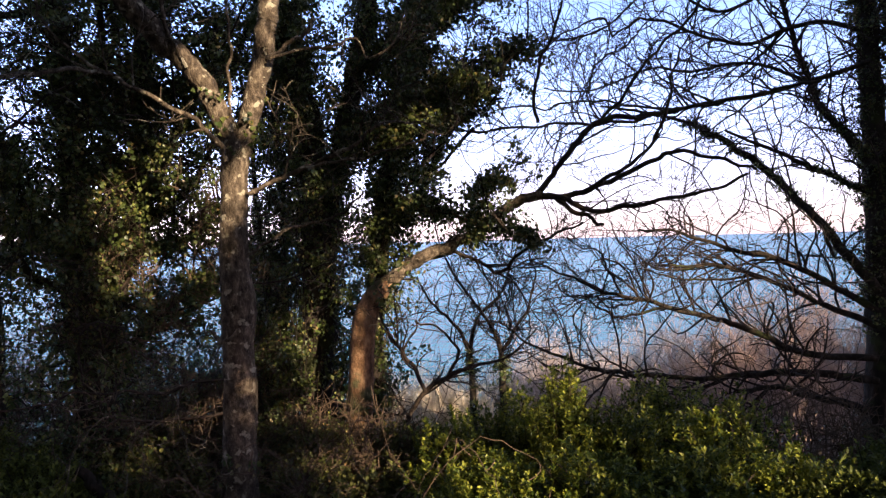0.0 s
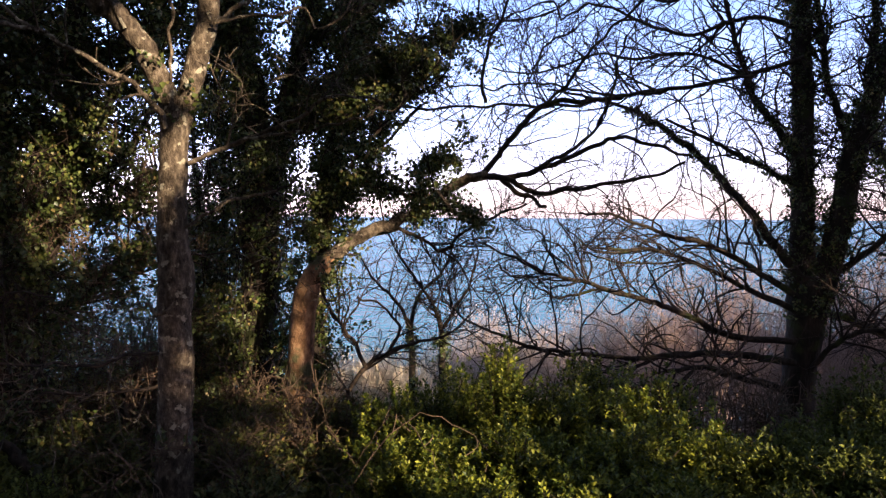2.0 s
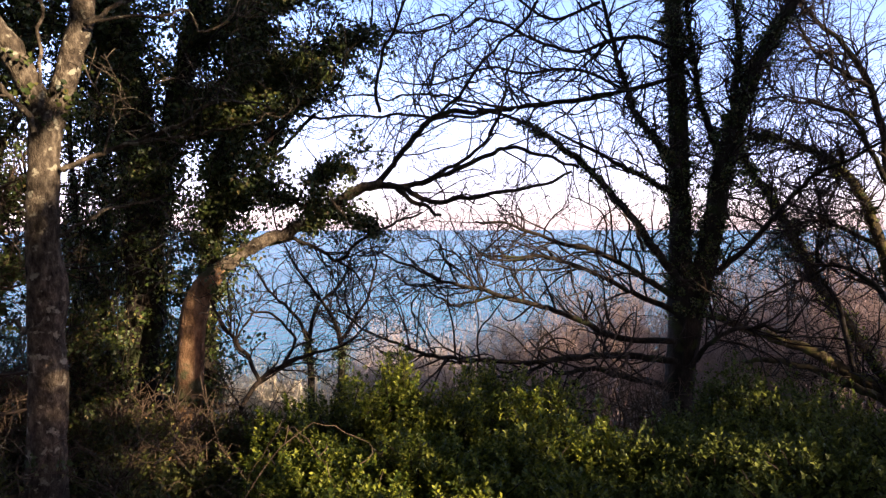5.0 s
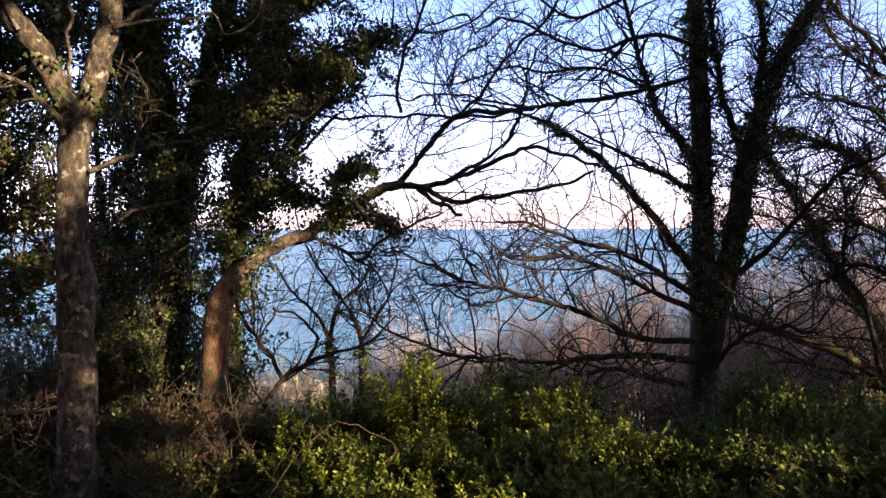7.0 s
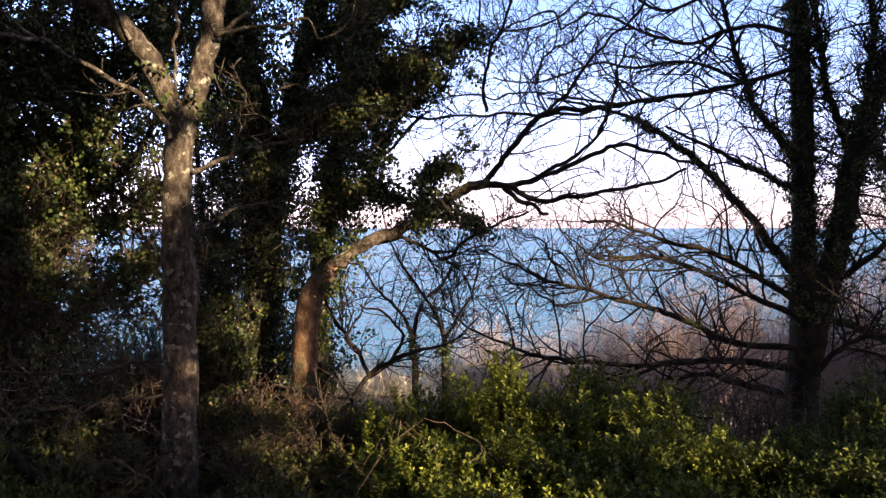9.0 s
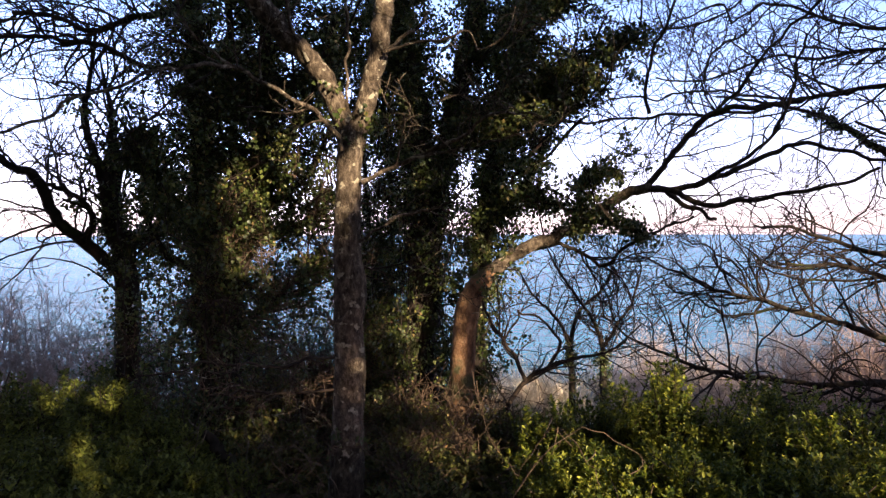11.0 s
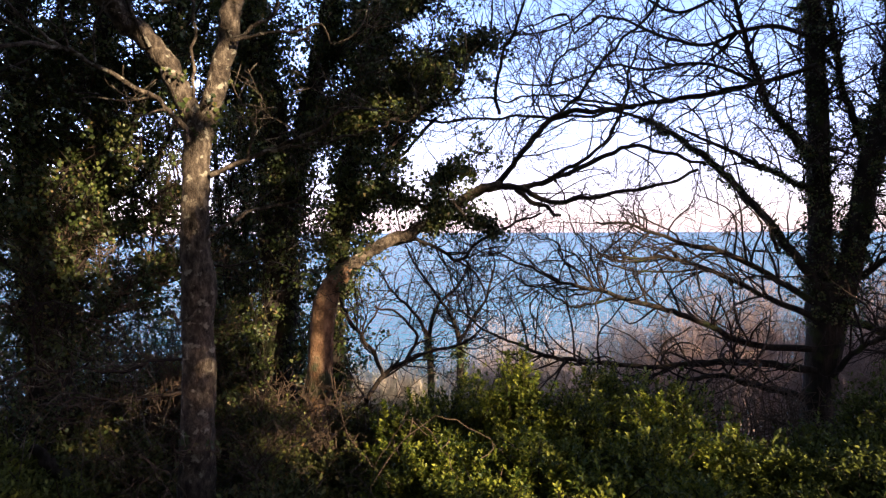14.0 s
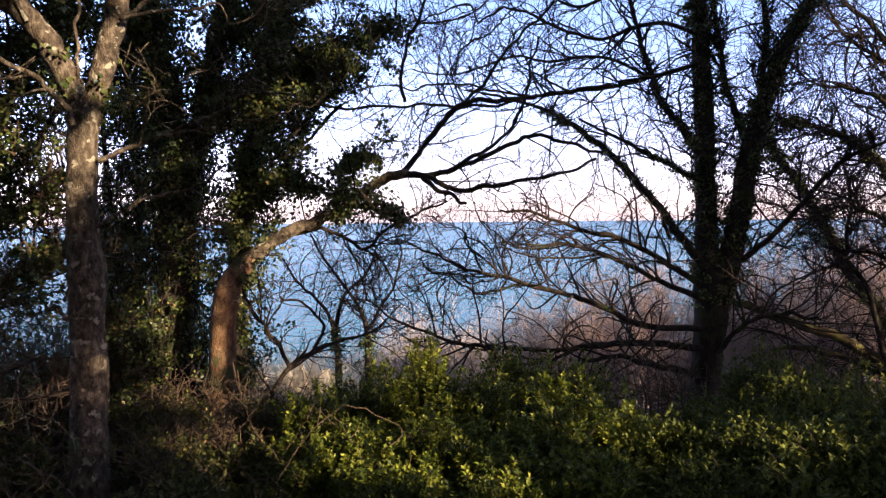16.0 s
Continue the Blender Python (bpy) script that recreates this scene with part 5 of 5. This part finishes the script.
shrub('bramble_bush', 'tangled bramble undergrowth with small dull leaves', -1.03, 5.66, -0.59, 1.07, 640, BRAMBLE, group='brambles under the trees', rosette=8, size=(0.036, 0.075), inner=0.6)
shrub('bramble_bush', 'tangled bramble undergrowth with small dull leaves', -2.21, 6.81, -1.07, 1.21, 640, BRAMBLE, group='brambles under the trees', rosette=8, size=(0.036, 0.075), inner=0.6)
shrub('bramble_bush', 'tangled bramble undergrowth with small dull leaves', -3.31, 7.02, -0.76, 1.17, 640, BRAMBLE, group='brambles under the trees', rosette=8, size=(0.036, 0.075), inner=0.6)
shrub('undergrowth_bush', 'dark tangled evergreen undergrowth beneath the trees', -6.68, 9.31, -0.10, 1.92, 450, IVY, group='undergrowth beneath the trees', rosette=7, size=(0.036, 0.07), inner=0.6)
shrub('undergrowth_bush', 'dark tangled evergreen undergrowth beneath the trees', -5.48, 9.48, 0.40, 1.84, 500, IVY, group='undergrowth beneath the trees', rosette=7, size=(0.036, 0.07), inner=0.6)
shrub('undergrowth_bush', 'dark tangled evergreen undergrowth beneath the trees', -4.44, 9.46, 0.20, 1.58, 450, IVY, group='undergrowth beneath the trees', rosette=7, size=(0.036, 0.07), inner=0.6)
shrub('undergrowth_bush', 'dark tangled evergreen undergrowth beneath the trees', -3.73, 10.29, -0.21, 1.66, 450, IVY, group='undergrowth beneath the trees', rosette=7, size=(0.036, 0.07), inner=0.6)
shrub('undergrowth_bush', 'dark tangled evergreen undergrowth beneath the trees', -2.72, 9.04, -0.61, 1.59, 450, IVY, group='undergrowth beneath the trees', rosette=7, size=(0.036, 0.07), inner=0.6)
shrub('undergrowth_bush', 'dark tangled evergreen undergrowth beneath the trees', -2.35, 10.18, -0.51, 1.49, 450, IVY, group='undergrowth beneath the trees', rosette=7, size=(0.036, 0.07), inner=0.6)
shrub('undergrowth_bush', 'dark tangled evergreen undergrowth beneath the trees', -4.90, 7.49, -0.36, 1.66, 500, IVY, group='undergrowth beneath the trees', rosette=7, size=(0.036, 0.07), inner=0.6)
shrub('undergrowth_bush', 'dark tangled evergreen undergrowth beneath the trees', -1.57, 10.32, 0.70, 1.00, 600, IVY, group='undergrowth beneath the trees', rosette=7, size=(0.036, 0.07), inner=0.6)
shrub('undergrowth_bush', 'dark tangled evergreen undergrowth beneath the trees', -1.60, 8.19, -0.73, 1.19, 450, IVY, group='undergrowth beneath the trees', rosette=7, size=(0.036, 0.07), inner=0.6)
shrub('undergrowth_bush', 'dark tangled evergreen undergrowth beneath the trees', -3.81, 7.65, -0.64, 1.44, 450, IVY, group='undergrowth beneath the trees', rosette=7, size=(0.036, 0.07), inner=0.6)
shrub('undergrowth_bush', 'dark tangled evergreen undergrowth beneath the trees', -2.50, 10.45, 1.45, 1.25, 900, IVY, group='undergrowth beneath the trees', rosette=7, size=(0.036, 0.07), inner=0.6)
shrub('undergrowth_bush', 'dark tangled evergreen undergrowth beneath the trees', -3.68, 9.67, 0.75, 1.31, 520, IVY, group='undergrowth beneath the trees', rosette=7, size=(0.036, 0.07), inner=0.6)
shrub('undergrowth_bush', 'dark tangled evergreen undergrowth beneath the trees', -3.42, 10.19, 0.61, 0.90, 380, IVY, group='undergrowth beneath the trees', rosette=7, size=(0.036, 0.07), inner=0.6)
shrub('undergrowth_bush', 'dark tangled evergreen undergrowth beneath the trees', -4.04, 9.31, 0.40, 1.19, 420, IVY, group='undergrowth beneath the trees', rosette=7, size=(0.036, 0.07), inner=0.6)
shrub('undergrowth_bush', 'dark tangled evergreen undergrowth beneath the trees', -2.50, 9.42, -0.20, 1.07, 420, IVY, group='undergrowth beneath the trees', rosette=7, size=(0.036, 0.07), inner=0.6)
shrub('undergrowth_bush', 'dark tangled evergreen undergrowth beneath the trees', -1.90, 10.17, 1.10, 1.15, 800, IVY, group='undergrowth beneath the trees', rosette=7, size=(0.036, 0.07), inner=0.6)
shrub('undergrowth_bush', 'dark tangled evergreen undergrowth beneath the trees', -6.59, 9.97, 0.14, 1.61, 420, IVY, group='undergrowth beneath the trees', rosette=7, size=(0.036, 0.07), inner=0.6)
thicket('bare_thicket', 'pale grey-brown leafless thicket on the slope', 4.26, 25.67, -1.67, 4.79, 4.00, 70, TWIG_PALE, fine=8, group='leafless thickets', thick=0.03, side_len=(0.4, 1.2))
thicket('bare_thicket', 'pale grey-brown leafless thicket on the slope', 7.11, 27.10, -1.83, 5.62, 4.00, 70, TWIG_PALE, fine=8, group='leafless thickets', thick=0.03, side_len=(0.4, 1.2))
thicket('bare_thicket', 'pale grey-brown leafless thicket on the slope', 4.69, 21.51, -1.88, 4.79, 4.00, 70, TWIG_PALE, fine=8, group='leafless thickets', thick=0.03, side_len=(0.4, 1.2))
thicket('bare_thicket', 'pale grey-brown leafless thicket on the slope', 8.01, 22.65, -1.39, 4.42, 4.00, 70, TWIG_PALE, fine=8, group='leafless thickets', thick=0.03, side_len=(0.4, 1.2))
thicket('bare_thicket', 'pale grey-brown leafless thicket on the slope', 2.14, 21.91, -2.59, 4.79, 4.00, 70, TWIG_PALE, fine=8, group='leafless thickets', thick=0.03, side_len=(0.4, 1.2))
thicket('bare_thicket', 'pale grey-brown leafless thicket on the slope', 7.65, 24.87, -2.11, 5.66, 4.00, 70, TWIG_PALE, fine=8, group='leafless thickets', thick=0.03, side_len=(0.4, 1.2))
thicket('bare_thicket', 'pale grey-brown leafless thicket on the slope', 3.61, 19.69, -1.88, 4.35, 4.00, 70, TWIG_PALE, fine=8, group='leafless thickets', thick=0.03, side_len=(0.4, 1.2))
thicket('bare_thicket', 'pale grey-brown leafless thicket on the slope', 3.65, 27.78, -2.64, 4.69, 4.00, 70, TWIG_PALE, fine=8, group='leafless thickets', thick=0.03, side_len=(0.4, 1.2))
thicket('bare_thicket', 'reddish-brown leafless thicket on the slope', 8.74, 22.37, -0.63, 4.42, 4.00, 70, TWIG_RUST, fine=8, group='leafless thickets', thick=0.028, side_len=(0.4, 1.2))
thicket('bare_thicket', 'reddish-brown leafless thicket on the slope', 10.07, 20.71, 0.44, 5.39, 4.00, 95, TWIG_RUST, fine=8, group='leafless thickets', thick=0.028, side_len=(0.4, 1.2))
thicket('bare_thicket', 'reddish-brown leafless thicket on the slope', 11.12, 19.01, 0.50, 4.42, 4.00, 95, TWIG_RUST, fine=8, group='leafless thickets', thick=0.028, side_len=(0.4, 1.2))
thicket('bare_thicket', 'reddish-brown leafless thicket on the slope', 7.92, 17.30, -0.93, 4.77, 4.00, 70, TWIG_RUST, fine=8, group='leafless thickets', thick=0.028, side_len=(0.4, 1.2))
thicket('bare_thicket', 'reddish-brown leafless thicket on the slope', 13.75, 19.70, 0.78, 5.62, 4.00, 95, TWIG_RUST, fine=8, group='leafless thickets', thick=0.028, side_len=(0.4, 1.2))
thicket('bare_thicket', 'reddish-brown leafless thicket on the slope', 14.43, 17.95, 1.58, 5.77, 4.00, 95, TWIG_RUST, fine=8, group='leafless thickets', thick=0.028, side_len=(0.4, 1.2))
thicket('bare_thicket', 'reddish-brown leafless thicket on the slope', 14.87, 16.25, 1.76, 5.52, 4.00, 95, TWIG_RUST, fine=8, group='leafless thickets', thick=0.028, side_len=(0.4, 1.2))
thicket('bare_thicket', 'reddish-brown leafless thicket on the slope', 14.68, 13.63, 1.75, 5.36, 4.00, 95, TWIG_RUST, fine=8, group='leafless thickets', thick=0.028, side_len=(0.4, 1.2))
thicket('bare_thicket', 'reddish-brown leafless thicket on the slope', -14.04, 16.91, 0.61, 4.79, 4.00, 70, TWIG_RUST, fine=8, group='leafless thickets', thick=0.028, side_len=(0.4, 1.2))
thicket('bare_thicket', 'reddish-brown leafless thicket on the slope', -15.24, 15.84, 0.90, 4.79, 4.00, 70, TWIG_RUST, fine=8, group='leafless thickets', thick=0.028, side_len=(0.4, 1.2))
thicket('bare_thicket', 'reddish-brown leafless thicket on the slope', -11.48, 16.34, -0.28, 4.35, 4.00, 70, TWIG_RUST, fine=8, group='leafless thickets', thick=0.028, side_len=(0.4, 1.2))
thicket('dry_grass_clump', 'bleached straw-coloured tall dry grass', 0.06, 16.51, -1.21, 1.80, 1.20, 190, STRAW, group='dry grass clumps', thick=0.02, fine=1, side_len=(0.2, 0.6))
thicket('dry_grass_clump', 'bleached straw-coloured tall dry grass', -0.52, 16.00, -1.17, 1.74, 1.20, 190, STRAW, group='dry grass clumps', thick=0.02, fine=1, side_len=(0.2, 0.6))
thicket('dry_grass_clump', 'bleached straw-coloured tall dry grass', -1.00, 15.48, -1.24, 1.69, 1.20, 190, STRAW, group='dry grass clumps', thick=0.02, fine=1, side_len=(0.2, 0.6))
thicket('dry_grass_clump', 'bleached straw-coloured tall dry grass', -1.49, 16.94, -1.31, 1.71, 1.20, 190, STRAW, group='dry grass clumps', thick=0.02, fine=1, side_len=(0.2, 0.6))
thicket('dry_grass_clump', 'bleached straw-coloured tall dry grass', 0.62, 15.50, -1.18, 1.43, 1.20, 190, STRAW, group='dry grass clumps', thick=0.02, fine=1, side_len=(0.2, 0.6))
thicket('dry_grass_clump', 'bleached straw-coloured tall dry grass', -0.07, 14.51, -1.21, 1.58, 1.20, 190, STRAW, group='dry grass clumps', thick=0.02, fine=1, side_len=(0.2, 0.6))
thicket('bare_underwood', 'thin brown leafless twigs of underwood', -4.30, 9.70, 1.45, 1.60, 1.30, 24, CANE_BARK, group='bare underwood', thick=0.012, side_len=(0.3, 0.8), fine=5)
thicket('bare_underwood', 'thin brown leafless twigs of underwood', -5.25, 9.10, 1.20, 1.50, 1.30, 22, CANE_BARK, group='bare underwood', thick=0.012, side_len=(0.3, 0.8), fine=5)
thicket('bare_underwood', 'thin brown leafless twigs of underwood', -2.75, 9.75, 0.90, 1.20, 1.10, 18, CANE_BARK, group='bare underwood', thick=0.012, side_len=(0.3, 0.8), fine=5)
thicket('bare_underwood', 'thin brown leafless twigs of underwood', -3.62, 9.90, 1.25, 1.60, 1.40, 26, CANE_BARK, group='bare underwood', thick=0.011, side_len=(0.3, 0.8), fine=5)
thicket('bare_underwood', 'thin brown leafless twigs of underwood', -3.05, 9.30, 0.60, 1.20, 1.20, 18, CANE_BARK, group='bare underwood', thick=0.010, side_len=(0.25, 0.7), fine=4)
thicket('bare_underwood', 'thin brown leafless twigs of underwood', 4.58, 8.35, -0.03, 1.75, 1.60, 16, CANE_BARK, group='bare underwood', thick=0.009, side_len=(0.25, 0.7), fine=4)
thicket('bare_underwood', 'thin brown leafless twigs of underwood', 2.28, 8.31, -0.30, 1.15, 1.60, 12, CANE_BARK, group='bare underwood', thick=0.009, side_len=(0.25, 0.7), fine=4)
thicket('bare_underwood', 'thin brown leafless twigs of underwood', 4.27, 7.38, -0.39, 1.42, 1.60, 16, CANE_BARK, group='bare underwood', thick=0.009, side_len=(0.25, 0.7), fine=4)
thicket('bare_underwood', 'thin brown leafless twigs of underwood', -1.72, 7.97, -0.16, 1.37, 1.40, 16, CANE_BARK, group='bare underwood', thick=0.009, side_len=(0.25, 0.7), fine=4)
thicket('bare_underwood', 'thin brown leafless twigs of underwood', -0.58, 7.52, -0.23, 1.27, 1.40, 16, CANE_BARK, group='bare underwood', thick=0.009, side_len=(0.25, 0.7), fine=4)
thicket('bare_underwood', 'thin brown leafless twigs of underwood', -3.14, 7.96, 0.08, 1.30, 1.40, 14, CANE_BARK, group='bare underwood', thick=0.009, side_len=(0.25, 0.7), fine=4)
thicket('bare_underwood', 'thin brown leafless twigs of underwood', -4.21, 7.23, 0.19, 1.41, 1.40, 12, CANE_BARK, group='bare underwood', thick=0.009, side_len=(0.25, 0.7), fine=4)
thicket('bare_underwood', 'thin brown leafless twigs of underwood', -1.09, 6.66, -0.44, 1.37, 1.40, 16, CANE_BARK, group='bare underwood', thick=0.009, side_len=(0.25, 0.7), fine=4)
thicket('bare_thicket', 'dark brown leafless thicket beneath an oak', 6.77, 12.85, -0.48, 3.15, 3.00, 70, TWIG_RUST, fine=5, group='leafless thickets', thick=0.022, side_len=(0.4, 1.1))
thicket('bare_thicket', 'dark brown leafless thicket beneath an oak', 9.17, 12.53, -0.34, 3.37, 3.00, 70, TWIG_RUST, fine=5, group='leafless thickets', thick=0.022, side_len=(0.4, 1.1))
thicket('bare_thicket', 'dark brown leafless thicket beneath an oak', 9.99, 11.89, 0.01, 3.63, 3.00, 70, TWIG_RUST, fine=5, group='leafless thickets', thick=0.022, side_len=(0.4, 1.1))
thicket('bare_thicket', 'dark brown leafless thicket beneath an oak', 10.56, 10.70, 0.29, 3.51, 3.00, 70, TWIG_RUST, fine=5, group='leafless thickets', thick=0.022, side_len=(0.4, 1.1))

# ---- fallen log and leaf litter ----
log_base = thing('fallen_log', 'lichened grey log lying among the brambles', 'log', -2.47, 5.43)
limb(log_base, 'log_body', BARK_DARK, [(-2.37, 5.79, -1.23, 0.069), (-2.63, 5.79, -0.87, 0.064), (-2.83, 5.81, -0.63, 0.060), (-3.03, 5.82, -0.43, 0.055), (-3.18, 5.86, -0.29, 0.039)])
n_l = 9000
lx, ly = rng.uniform(-9, 9, n_l), rng.uniform(1.5, 13, n_l)
lp = np.stack([lx, ly, ground_z(lx, ly) + rng.uniform(0.01, 0.05, n_l)], -1)
litter = new("leaf_litter", fast_mesh("leaf_litter", *leaves(lp, rng.normal(size=(n_l, 3)) * np.array([1, 1, 0.2]), rng.normal(size=(n_l, 3)) * 0.3 + np.array([0, 0, 1]),
             rng.uniform(0.05, 0.10, n_l)), LITTER))
tagged(litter, "brown fallen leaves lying on the soil", "leaf litter", kind="stuff")

# ---- arching canes and a dead stem in the undergrowth ----


def cane(x, y, span, height, turn):
    z0 = float(ground_z(x, y))
    dx, dy = math.cos(turn) * span, math.sin(turn) * span
    p = spline([(x, y, z0 - 0.03, 0.005), (x + dx * 0.15, y + dy * 0.15, z0 + height * 0.6, 0.004), (x + dx * 0.5, y + dy * 0.5, z0 + height, 0.0035),
                (x + dx * 0.85, y + dy * 0.85, z0 + height * 0.72, 0.003), (x + dx, y + dy, z0 + height * 0.45, 0.002)])
    p[1:-1, :3] += rng.normal(size=(len(p) - 2, 3)) * 0.012
    ob = thing("bramble_cane", "thin arching bare bramble cane", "bramble", x, y, "arching canes")
    part("stem", *tubes(p[None, :, :3], p[None, :, 3], 5), CANE_BARK, ob, smooth=True)
    side = sprout(even(p)[None], 7, (0.08, 0.25), 0.0022, 4, start=0.3)
    for one in side:
        part("twig", *tubes(one[None, :, :3], one[None, :, 3], 4), CANE_BARK, ob)


for k in range(38):
    cy = rng.uniform(5.0, 8.6)
    cane(cy * rng.uniform(-0.62, -0.02), cy, rng.uniform(0.7, 1.6), rng.uniform(0.6, 1.25), rng.uniform(-0.6, 0.6) + (math.pi if k % 2 else 0))
